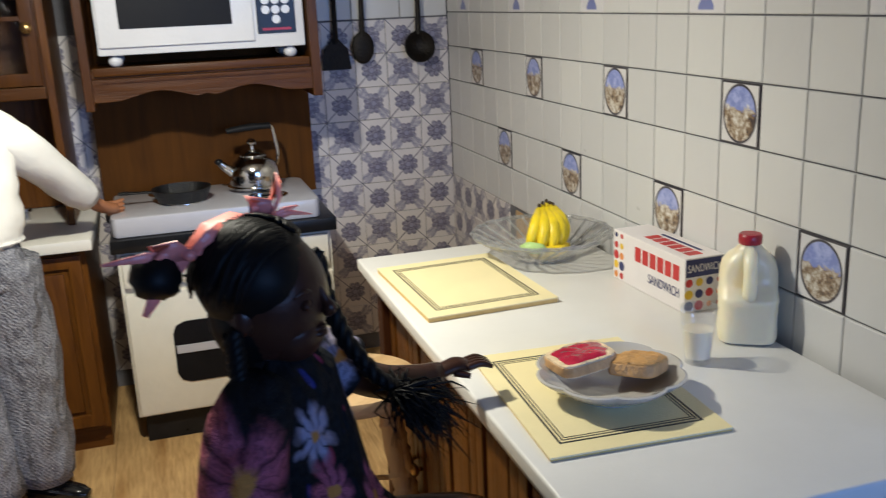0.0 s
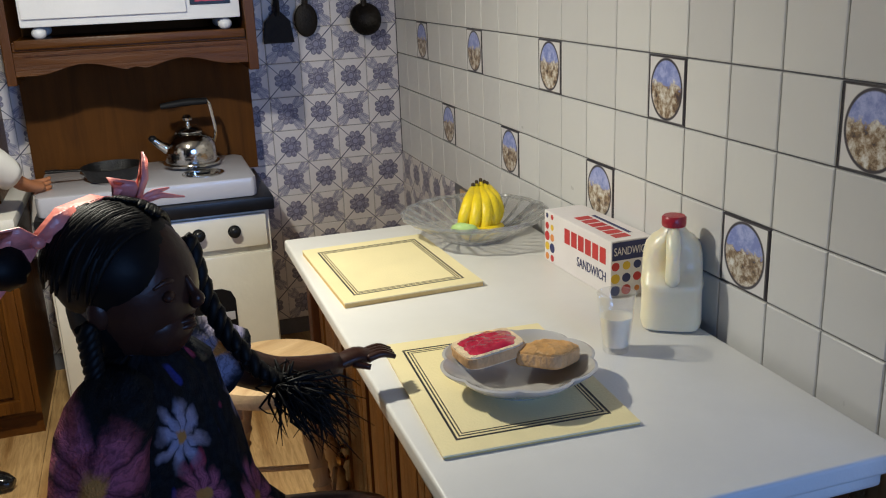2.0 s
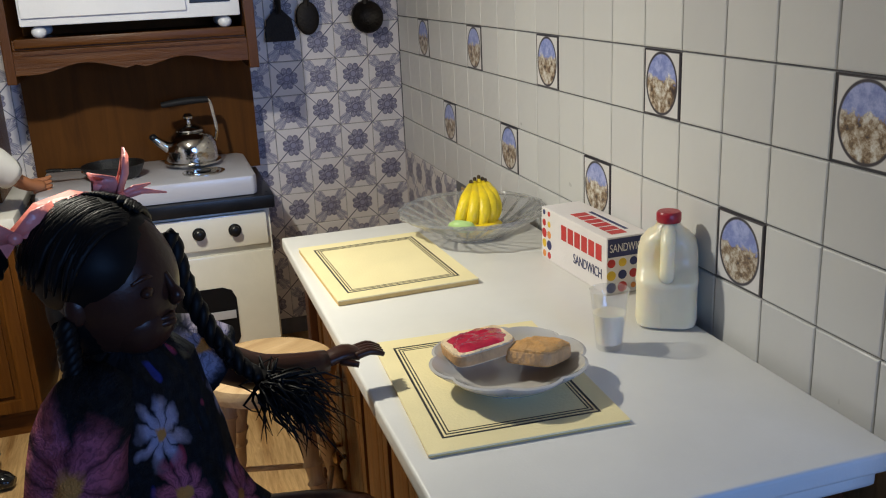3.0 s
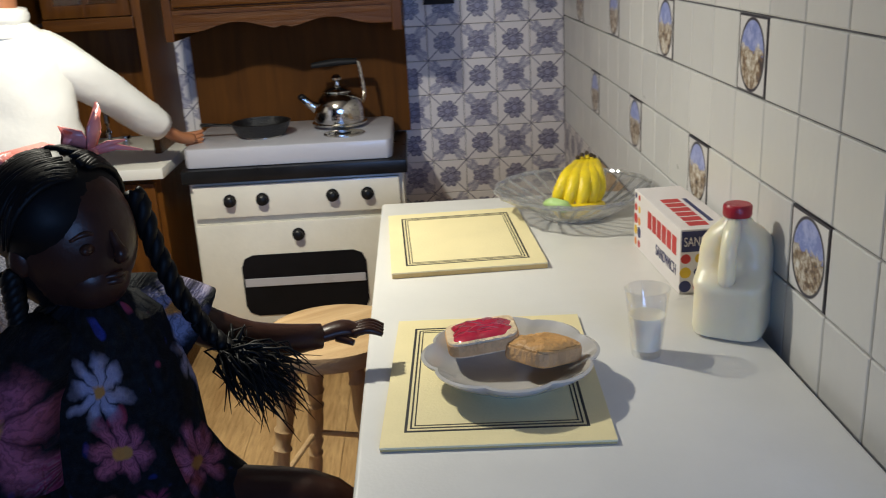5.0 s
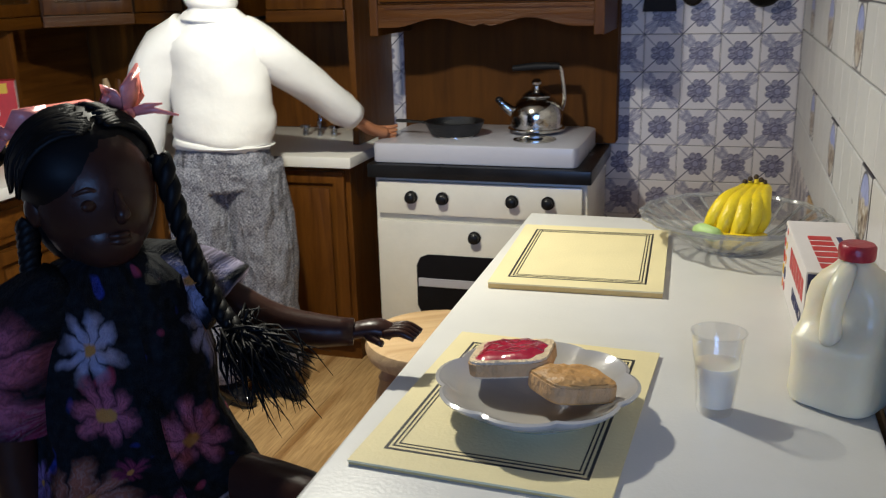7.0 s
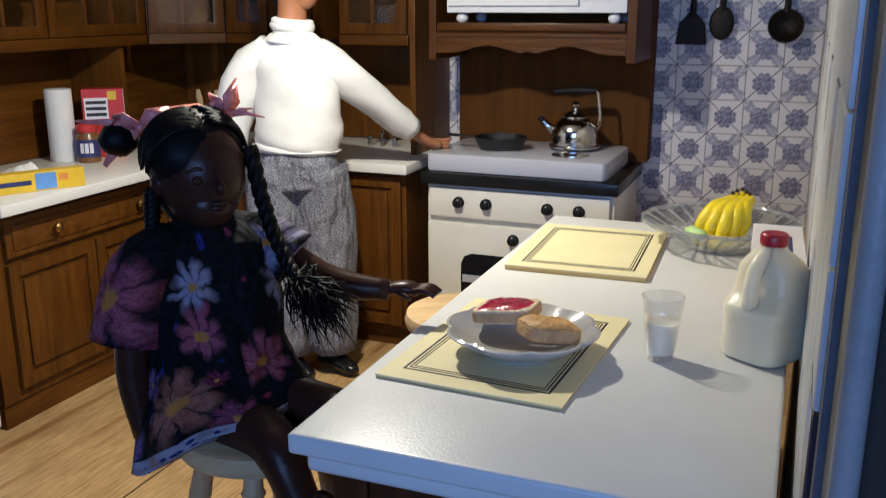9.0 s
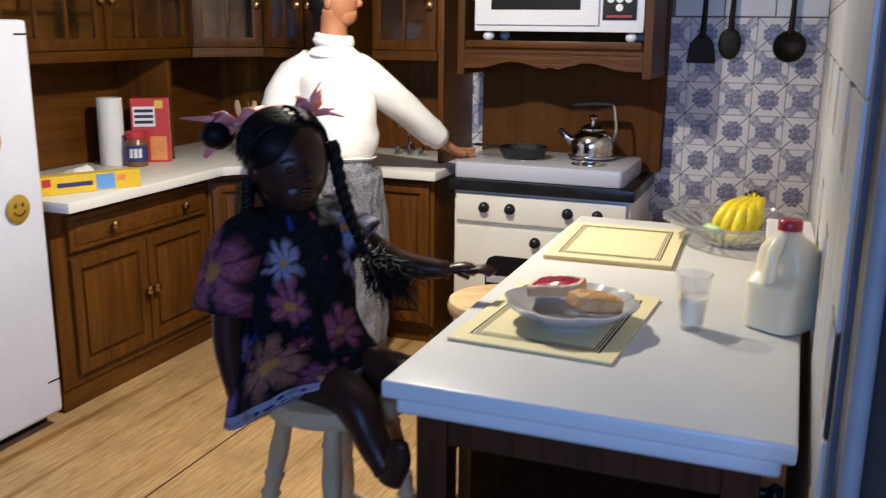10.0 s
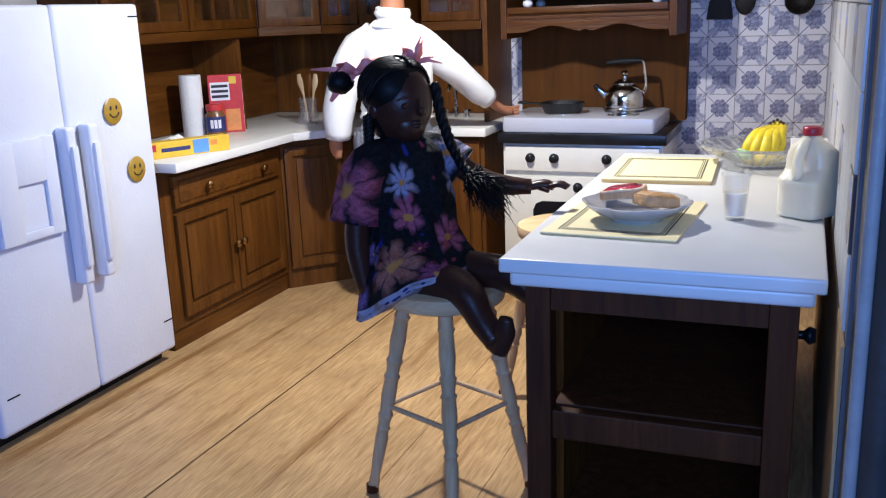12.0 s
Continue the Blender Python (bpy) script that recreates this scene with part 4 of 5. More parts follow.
part("towel_bar_end", limb([(1.328, 1.48, 0.69), (1.342, 1.48, 0.69), (1.358, 1.48, 0.69), (1.374, 1.48, 0.69)], [0.012, 0.012, 0.024, 0.018]), BLACK, table, "black knob", True, OFF)


# ---- stools and dolls ----
def stool(x, y, rz, label):
    s = thing("stool", label, "stool", x, y, 0, rz, group="kitchen stools")
    part("seat", lathe([(0, 0.655), (0.165, 0.655), (0.186, 0.664), (0.192, 0.685), (0.186, 0.706), (0.17, 0.712), (0, 0.71)], 40), MAPLE, s, smooth=True)
    prof = [(0.0, 0.017)]
    for u, r in ((0, 17), (0.05, 19), (0.09, 16), (0.2, 20), (0.30, 22), (0.33, 18), (0.345, 24), (0.36, 18), (0.40, 22), (0.415, 25), (0.43, 20), (0.52, 25), (0.60, 22), (0.615, 27), (0.63, 20), (0.68, 24), (0.695, 28), (0.71, 22), (0.80, 26), (0.9, 22), (0.915, 27), (0.93, 22), (1.0, 20)):
        prof.append((r / 1000, u))
    for k in range(4):
        a = radians(90 * k)
        foot, head = Vector((0.262 * math.cos(a), 0.262 * math.sin(a), 0)), Vector((0.125 * math.cos(a), 0.125 * math.sin(a), 0.66))
        d = head - foot
        bm = lathe([(r, u * d.length) for r, u in prof if u or r], 14)
        bm.transform(Matrix.Translation(foot) @ d.to_track_quat("Z", "Y").to_matrix().to_4x4())
        for v in bm.verts:
            v.co.z = max(v.co.z, 0.0)
        leg = part("leg", bm, MAPLE_Z, s, smooth=True)
        part("foot_tip", lathe([(0.0, 0), (0.02, 0), (0.021, 0.028), (0.0, 0.028)], 14, centre=(foot.x * 0.997, foot.y * 0.997, 0)), DEEP, leg, "dark foot tip")
        b = radians(90 * (k + 1))
        q = 0.262 - 0.137 * 0.305 / 0.66
        part("rung", tube([(q * math.cos(a), q * math.sin(a), 0.305), (q * math.cos(b), q * math.sin(b), 0.305)], 0.0085, 8, steps=2), MAPLE, s, "thin rung", True)
    return s


stool(0.30, 1.62, 22, "bare light wood stool with turned legs under the girl doll")
stool(0.47, 2.50, 30, "bare light wood stool with turned legs beside the island")

girl = bmesh.new()
# material order: skin, hair, dress, ribbon
H = Vector((0.174, 1.622, 1.262))
F = Vector((0.86, -0.51, 0)).normalized()
L = Vector((-F.y, F.x, 0))


def rel(f, l, u, c=H):
    return c + F * f + L * l + Vector((0, 0, u))


ball(rel(0.004, 0, 0.002), (0.100, 0.088, 0.118), girl, 0, 32)
ball(rel(0.034, 0, -0.058), (0.060, 0.060, 0.056), girl, 0, 20)
limb([rel(0.094, 0, 0.022), rel(0.104, 0, 0.0), rel(0.111, 0, -0.014), rel(0.102, 0, -0.025)], [0.006, 0.008, 0.012, 0.008], n=10, bm=girl, mat=0)
for up, thick in ((-0.049, 0.006), (-0.058, 0.007)):
    limb([rel(0.076, -0.026, up - 0.002), rel(0.097, 0, up), rel(0.076, 0.026, up - 0.002)], [0.003, thick, 0.003], n=8, bm=girl, mat=0)
for side in (-1, 1):
    ball(rel(0.082, side * 0.036, 0.002), (0.011, 0.019, 0.010), girl, 0, 14)
    limb([rel(0.088, side * 0.018, 0.020), rel(0.084, side * 0.038, 0.026), rel(0.070, side * 0.056, 0.018)], [0.003, 0.005, 0.003], n=8, bm=girl, mat=0)
    ball(rel(-0.005, side * 0.090, -0.012), (0.018, 0.01, 0.026), girl, 0, 10)
ball(rel(-0.022, 0, 0.042), (0.102, 0.110, 0.096), girl, 1, 28, lump=0.05, freq=5)
ball(rel(-0.030, 0, -0.03), (0.078, 0.092, 0.088), girl, 1, 24, lump=0.05, freq=5)
limb([rel(-0.01, 0, -0.06), rel(-0.015, 0, -0.10), rel(-0.02, 0, -0.14)], [0.048, 0.045, 0.06], bm=girl, mat=0)

rnd = random.Random(9)
for k in range(170):  # combed hair from the parting to the sides and back
    side = -1 if k % 2 else 1
    f0 = rnd.uniform(-0.095, 0.058)
    e0, e1 = rnd.uniform(0.06, 0.3), rnd.uniform(1.0, 1.75)
    pts = []
    for u in np.linspace(0, 1, 5):
        e = e0 + (e1 - e0) * u
        drift = f0 - 0.05 * u
        r = math.sqrt(max(0.05, 1 - min(0.95, ((drift + 0.02) / 0.110) ** 2)))
        pts.append(rel(drift, side * 0.113 * r * math.sin(e), 0.03 + 0.112 * r * math.cos(e)))
    limb(pts, [0.003, 0.0055, 0.0065, 0.0055, 0.002], n=6, bm=girl, mat=1, smooth_steps=2)


def braid(points, r0, r1, tuft, sweep):
    pts = [Vector(p) for p in points]
    n = 44
    for s in range(3):
        path, radii = [], []
        for i in range(n):
            t = i / (n - 1) * (len(pts) - 1)
            k = min(int(t), len(pts) - 2)
            r = (r0 + (r1 - r0) * i / n) * 0.62
            a = i * 0.62 + s * 2.094
            path.append(pts[k].lerp(pts[k + 1], t - k) + Vector((math.sin(a), math.cos(a), 0.3 * math.sin(a))) * r * 0.72)
            radii.append(r * (0.9 + 0.2 * math.sin(a)))
        limb(path, radii, n=8, bm=girl, mat=1, smooth_steps=2, rough=0.15, seed=s)
    rnd = random.Random(4)
    for i in range(tuft):
        root = pts[-1] + Vector((rnd.uniform(-1, 1), rnd.uniform(-1, 1), rnd.uniform(-0.6, 0.6))) * 0.018
        reach = sweep * rnd.uniform(0.35, 1.1) + Vector((rnd.gauss(0, 0.03), rnd.gauss(0, 0.03), rnd.gauss(0, 0.028)))
        bend = Vector((rnd.gauss(0, 0.016), rnd.gauss(0, 0.016), rnd.gauss(0.014, 0.012)))
        limb([root, root + reach * 0.5 + bend, root + reach], [0.0030, 0.0024, 0.0004], n=4, bm=girl, mat=1, smooth_steps=2)


braid([rel(0.05, 0.095, 0.055), rel(0.062, 0.11, -0.05), rel(0.09, 0.118, -0.125), rel(0.135, 0.126, -0.19), rel(0.185, 0.132, -0.225)], 0.019, 0.016, 300, F * 0.075 + L * 0.03 - Vector((0, 0, 0.085)))
braid([rel(-0.025, -0.098, -0.03), rel(-0.018, -0.106, -0.11), rel(-0.018, -0.095, -0.175)], 0.019, 0.014, 60, Vector((0, 0, -0.07)))
ball(rel(-0.135, -0.120, 0.07), (0.042, 0.042, 0.038), girl, 1, 16, lump=0.16, freq=5)


def ribbon(points, widths, lie, thick=0.0016):
    """A flat satin strip along a path; lie: the direction across it."""
    pts, lie = [Vector(q) for q in points], Vector(lie).normalized()
    own = bmesh.new()
    rings = []
    for k, (q, w) in enumerate(zip(pts, widths)):
        d = (pts[min(k + 1, len(pts) - 1)] - pts[max(k - 1, 0)]).normalized()
        across = (lie - d * lie.dot(d)).normalized()
        face = d.cross(across)
        rings.append([own.verts.new(q + across * w * u + face * thick * v + face * 0.25 * w * (1 - u * u)) for u, v in ((-1, -1), (0, -1), (1, -1), (1, 1), (0, 1), (-1, 1))])
    for p0, p1 in zip(rings, rings[1:]):
        for k in range(6):
            own.faces.new((p0[k], p0[(k + 1) % 6], p1[(k + 1) % 6], p1[k]))
    own.faces.new(rings[0][::-1])
    own.faces.new(rings[-1])
    bmesh.ops.recalc_face_normals(own, faces=own.faces[:])
    for f in own.faces:
        f.material_index, f.smooth = 3, True
    join(girl, own)


def bow(c, d, loops, tails):
    """A tied bow: two flat loops either side of a knot, and loose pointed tails."""
    c, d, up = Vector(c), Vector(d).normalized(), Vector((0, 0, 1))
    for sgn, (far, rise) in zip((-1, 1), loops):
        tip = c + d * far * sgn + up * rise
        mid = (c + tip) / 2
        ribbon([c, mid + up * 0.008 + d.cross(up) * 0.014, tip, mid - up * 0.006 - d.cross(up) * 0.014, c], [0.008, 0.022, 0.015, 0.020, 0.008], up * 0.9 + d.cross(up) * 0.45)
    for far, drop, w in tails:
        ribbon([c, c + d * far * 0.5 + up * (drop * 0.35 + 0.006), c + d * far + up * drop], [0.006, w, w * 0.25], up + d * 0.4)
    ball(c, (0.012, 0.012, 0.011), girl, 3, 10)


bow(rel(-0.090, -0.085, 0.098), F * 0.62 + L * 0.78, ((0.062, 0.012), (0.06, 0.03)), ((-0.14, 0.012, 0.008), (-0.085, -0.085, 0.019), (-0.05, -0.055, 0.017)))
bow(rel(-0.02, 0.085, 0.118), F * 0.62 + L * 0.78, ((0.042, 0.034), (0.02, 0.066)), ((0.08, -0.006, 0.005), (0.055, 0.014, 0.005)))
ribbon([rel(-0.090, -0.08, 0.10), rel(-0.075, -0.03, 0.132), rel(-0.055, 0.03, 0.141), rel(-0.02, 0.085, 0.118)], [0.018, 0.022, 0.022, 0.018], F)

dress = bmesh.new()
uvl = dress.loops.layers.uv.new("cloth")
C0 = Vector((0.19, 1.618, 0))
rows = [(1.168, 0.05, -0.01), (1.158, 0.085, -0.01), (1.12, 0.122, -0.005), (1.05, 0.133, 0.0), (0.97, 0.148, 0.01), (0.88, 0.165, 0.02), (0.80, 0.185, 0.03), (0.74, 0.205, 0.045), (0.69, 0.222, 0.05), (0.655, 0.228, 0.05), (0.645, 0.215, 0.05)]
n = 56
rings = []
for z, r, f in rows:
    ring = []
    for k in range(n):
        a = 2 * math.pi * k / n
        fold = 1 + (1.1 - z) * 0.12 * math.sin(a * 7 + 3 * z) + 0.05 * noise.noise(Vector((math.cos(a) * 2, math.sin(a) * 2, z * 6)))
        p = C0 + F * (f + math.cos(a) * r * fold * 0.68) + L * math.sin(a) * r * fold * (1.1 if z > 0.95 else 0.95)
        dz = 0.05 * max(0, math.cos(a)) * (1.1 - z) + 0.42 * max(0.0, 0.86 - z) * (0.5 + 0.5 * math.cos(a - 0.25)) + (-0.05 * max(0.0, -math.cos(a - 0.9)) if z < 0.72 else 0.0)
        ring.append(dress.verts.new((p.x, p.y, z + dz)))
    rings.append(ring)
for i, (a, b) in enumerate(zip(rings, rings[1:])):
    for k in range(n):
        f = dress.faces.new((a[k], b[k], b[(k + 1) % n], a[(k + 1) % n]))
        f.material_index, f.smooth = 2, True
        for lp, (u, v) in zip(f.loops, ((k, i), (k, i + 1), (k + 1, i + 1), (k + 1, i))):
            lp[uvl].uv = (u / n * 1.05, rows[v][0] * 1.0 + 0.3)
dress.faces.new(rings[0][::-1]).material_index = 2
dress.faces.new(rings[-1]).material_index = 2


def sleeve(points, radii, across):
    own = limb(points, radii, n=16)
    lay = own.loops.layers.uv.new("cloth")
    for f in own.faces:
        f.material_index = 2
        for lp in f.loops:
            lp[lay].uv = (lp.vert.co.x + across, lp.vert.co.z + 0.30)
    join(dress, own)


SR, SL = rel(0.005, -0.115, -0.155), rel(-0.005, 0.12, -0.155)
HAND = Vector((0.578, 1.825, 0.985))
EL = SL.lerp(HAND, 0.5) + Vector((0, 0, -0.045))
sleeve([SR + L * 0.05, SR - L * 0.03 - Vector((0, 0, 0.04)), SR - L * 0.07 - Vector((0, 0, 0.18))], [0.064, 0.070, 0.078], 2.0)
sleeve([SL - L * 0.06, SL + (EL - SL) * 0.18, SL + (EL - SL) * 0.52], [0.068, 0.066, 0.068], 3.0)
limb([SR - L * 0.05 - Vector((0, 0, 0.12)), SR - L * 0.065 - Vector((0, 0, 0.25)), SR - L * 0.06 + F * 0.03 - Vector((0, 0, 0.39))], [0.04, 0.038, 0.028], bm=girl, mat=0)
ball(SR - L * 0.06 + F * 0.035 - Vector((0, 0, 0.425)), (0.032, 0.026, 0.045), girl, 0, 12)
limb([SL + (EL - SL) * 0.35, EL, HAND - Vector((0.05, 0.01, 0))], [0.038, 0.036, 0.024], bm=girl, mat=0)
limb([HAND - Vector((0.06, 0.012, 0.0)), HAND - Vector((0.01, 0, -0.008)), HAND + Vector((0.02, 0, 0))], [0.022, 0.026, 0.02], bm=girl, mat=0, flat=0.6)
for dy in (-0.018, -0.006, 0.006, 0.018):
    limb([HAND + Vector((0.01, dy, 0.004)), HAND + Vector((0.04, dy * 1.1, 0.01)), HAND + Vector((0.066, dy * 1.15, 0.0))], [0.0085, 0.0075, 0.005], n=6, bm=girl, mat=0)
limb([HAND + Vector((-0.02, -0.02, 0)), HAND + Vector((0.012, -0.034, -0.008))], [0.009, 0.006], n=6, bm=girl, mat=0)
K1, K2 = Vector((0.40, 1.50, 0.735)), Vector((0.50, 1.63, 0.75))
limb([(0.24, 1.56, 0.74), K1, (0.475, 1.46, 0.66), (0.53, 1.43, 0.60)], [0.07, 0.055, 0.042, 0.032], bm=girl, mat=0)
limb([(0.53, 1.435, 0.575), (0.555, 1.425, 0.64), (0.565, 1.42, 0.685)], [0.032, 0.034, 0.02], bm=girl, mat=0, flat=0.65)
limb([(0.28, 1.66, 0.74), K2, (0.60, 1.61, 0.69), (0.66, 1.60, 0.64)], [0.07, 0.055, 0.042, 0.032], bm=girl, mat=0)
limb([(0.665, 1.60, 0.615), (0.69, 1.595, 0.67), (0.70, 1.59, 0.71)], [0.03, 0.034, 0.02], bm=girl, mat=0, flat=0.65)
for f in girl.faces:
    f.smooth = True
join(girl, dress)
g = part("girl_doll", girl, [SKIN_GIRL, HAIR, FLORAL, RIBBON], None)
g.scale = (S, S, S)
tagged(g, "dark-skinned girl doll in a floral dress sitting on a stool", "doll")

man = bmesh.new()
# material order: skin, hair, sweater, trousers, shoes
limb([(-0.62, 3.44, 1.01), (-0.615, 3.44, 1.06), (-0.61, 3.44, 1.2), (-0.61, 3.43, 1.36), (-0.61, 3.43, 1.455), (-0.61, 3.43, 1.50)], [0.18, 0.20, 0.195, 0.19, 0.14, 0.09], n=28, bm=man, mat=2, flat=0.72, rough=0.08, seed=3)
limb([(-0.61, 3.43, 1.46), (-0.608, 3.43, 1.50), (-0.608, 3.43, 1.535)], [0.112, 0.082, 0.078], n=20, bm=man, mat=2)
limb([(-0.52, 3.44, 1.405), (-0.42, 3.51, 1.325), (-0.305, 3.69, 1.16), (-0.232, 3.80, 1.063)], [0.085, 0.083, 0.069, 0.055], n=18, bm=man, mat=2, rough=0.13, seed=5)
limb([(-0.70, 3.42, 1.41), (-0.81, 3.39, 1.32), (-0.90, 3.37, 1.10), (-0.935, 3.38, 0.90)], [0.095, 0.095, 0.083, 0.07], n=18, bm=man, mat=2, rough=0.13, seed=8)
limb([(-0.245, 3.785, 1.075), (-0.195, 3.865, 1.01), (-0.155, 3.92, 0.987)], [0.036, 0.04, 0.038], n=12, bm=man, mat=0, flat=0.6)
for i, d in enumerate((-0.024, -0.008, 0.008, 0.024)):
    limb([(-0.17, 3.91 + d * 0.4, 0.988 + d * 0.7), (-0.135, 3.935 + d * 0.4, 0.982 + d * 0.9), (-0.112, 3.955 + d * 0.4, 0.985 + d)], [0.0115, 0.010, 0.007], n=6, bm=man, mat=0)
limb([(-0.945, 3.38, 0.92), (-0.95, 3.38, 0.85), (-0.94, 3.385, 0.79)], [0.04, 0.038, 0.02], n=12, bm=man, mat=0, flat=0.6)
limb([(-0.61, 3.43, 1.54), (-0.605, 3.43, 1.60), (-0.60, 3.43, 1.66)], [0.062, 0.06, 0.07], n=16, bm=man, mat=0)
ball((-0.585, 3.44, 1.705), (0.090, 0.084, 0.122), man, 0, 28, rot=(0, 6, 0))
ball((-0.553, 3.442, 1.640), (0.052, 0.056, 0.048), man, 0, 18)
limb([(-0.507, 3.442, 1.735), (-0.492, 3.444, 1.705), (-0.482, 3.444, 1.690), (-0.496, 3.444, 1.678)], [0.008, 0.011, 0.014, 0.009], n=10, bm=man, mat=0)
for z in (1.652, 1.643):
    limb([(-0.522, 3.418, z), (-0.503, 3.443, z + 0.001), (-0.522, 3.468, z)], [0.003, 0.006, 0.003], n=8, bm=man, mat=0)
for dy in (-0.036, 0.036):
    limb([(-0.518, 3.443 + dy * 0.6, 1.750), (-0.516, 3.443 + dy, 1.756), (-0.530, 3.443 + dy * 1.5, 1.748)], [0.003, 0.005, 0.003], n=6, bm=man, mat=1)
    ball((-0.516, 3.443 + dy, 1.730), (0.008, 0.014, 0.008), man, 1, 10)
ball((-0.594, 3.354, 1.692), (0.018, 0.010, 0.028), man, 0, 12)
ball((-0.622, 3.44, 1.760), (0.104, 0.098, 0.096), man, 1, 28, lump=0.08, freq=6)
ball((-0.652, 3.44, 1.700), (0.072, 0.088, 0.095), man, 1, 24, lump=0.08, freq=6)
limb([(-0.61, 3.43, 1.503), (-0.608, 3.43, 1.520), (-0.607, 3.43, 1.545), (-0.606, 3.43, 1.556)], [0.082, 0.093, 0.090, 0.080], n=24, bm=man, mat=2, rough=0.04, seed=4)
limb([(-0.62, 3.44, 1.005), (-0.62, 3.44, 1.015), (-0.619, 3.44, 1.030)], [0.190, 0.199, 0.192], n=28, bm=man, mat=2, flat=0.72, rough=0.06, seed=3)
limb([(-0.62, 3.44, 1.035), (-0.62, 3.44, 0.93), (-0.61, 3.44, 0.84)], [0.165, 0.20, 0.185], n=24, bm=man, mat=3, flat=0.75, rough=0.08, seed=1)
limb([(-0.53, 3.46, 0.93), (-0.50, 3.47, 0.65), (-0.49, 3.47, 0.38), (-0.49, 3.46, 0.10)], [0.135, 0.125, 0.115, 0.105], n=20, bm=man, mat=3, rough=0.16, seed=2)
limb([(-0.70, 3.41, 0.93), (-0.70, 3.38, 0.65), (-0.67, 3.36, 0.38), (-0.65, 3.35, 0.10)], [0.135, 0.125, 0.115, 0.105], n=20, bm=man, mat=3, rough=0.16, seed=6)
for x, y in ((-0.495, 3.46), (-0.655, 3.35)):
    limb([(x - 0.05, y + 0.03, 0.05), (x + 0.02, y - 0.005, 0.055), (x + 0.11, y - 0.04, 0.036), (x + 0.15, y - 0.055, 0.03)], [0.045, 0.05, 0.04, 0.022], n=14, bm=man, mat=4, flat=0.8)
for v in man.verts:
    v.co.z = max(v.co.z, 0.002)
for f in man.faces:
    f.smooth = True
bmesh.ops.translate(man, vec=(-0.035, -0.015, 0), verts=man.verts[:])
m = part("man_doll", man, [SKIN_MAN, HAIR, SWEATER, TWEED, SHOE], None)
m.scale = (S, S, S)
tagged(m, "standing man doll in white turtleneck and grey tweed trousers", "doll")


# ---- on the island ----
def placemat(x0, x1, y0, y1, rz, lift, label):
    w, d = x1 - x0, y1 - y0
    mt = thing("placemat", label, "placemat", (x0 + x1) / 2, (y0 + y1) / 2, TZ + 0.0005, rz, group="placemats")
    part("underside", box(-w / 2, w / 2, -d / 2, d / 2, 0.0, 0.004 + lift), CARD_EDGE, mt, "golden card edge")
    part("sheet", box(-w / 2 - 0.001, w / 2 + 0.001, -d / 2 - 0.001, d / 2 + 0.001, 0.0042 + lift, 0.0075 + lift), CARD, mt)
    z = 0.0076 + lift
    for inset, th in ((0.036, 0.0045), (0.045, 0.0028), (0.052, 0.002)):
        a, b = w / 2 - inset, d / 2 - inset * 1.25
        bm = box(-a, a, -b, -b + th, z, z + 0.0006)
        box(-a, a, b - th, b, z, z + 0.0006, 0, bm)
        box(-a, -a + th, -b + th, b - th, z, z + 0.0006, 0, bm)
        box(a - th, a, -b + th, b - th, z, z + 0.0006, 0, bm)
        part("border_line", bm, INK, mt)
    return mt


placemat(0.6555, 1.0305, 1.494, 2.008, -3, 0.0, "cream card placemat with black triple border under the plate")
placemat(0.640, 1.020, 2.31, 2.815, 2, 0.007, "cream card placemat with black triple border, empty")
MATZ = TZ + 0.0087

plate = thing("plate", "pale grey glazed china plate with scalloped rim, holding toast", "plate", 0.874, 1.715, MATZ)
wv = lambda a, i: 0.925 + (0.075 * abs(math.cos(a * 4)) ** 0.7 - 0.045 if i in (4, 5, 6, 7) else (0.03 * abs(math.cos(a * 4)) - 0.015 if i in (3, 8) else 0))
part("dish", lathe([(0.0, 0), (0.082, 0), (0.09, 0.01), (0.125, 0.022), (0.152, 0.040), (0.166, 0.051), (0.168, 0.055), (0.162, 0.057), (0.125, 0.033), (0.09, 0.022), (0.0, 0.02)], 80, wave=wv), CHINA, plate, smooth=True)


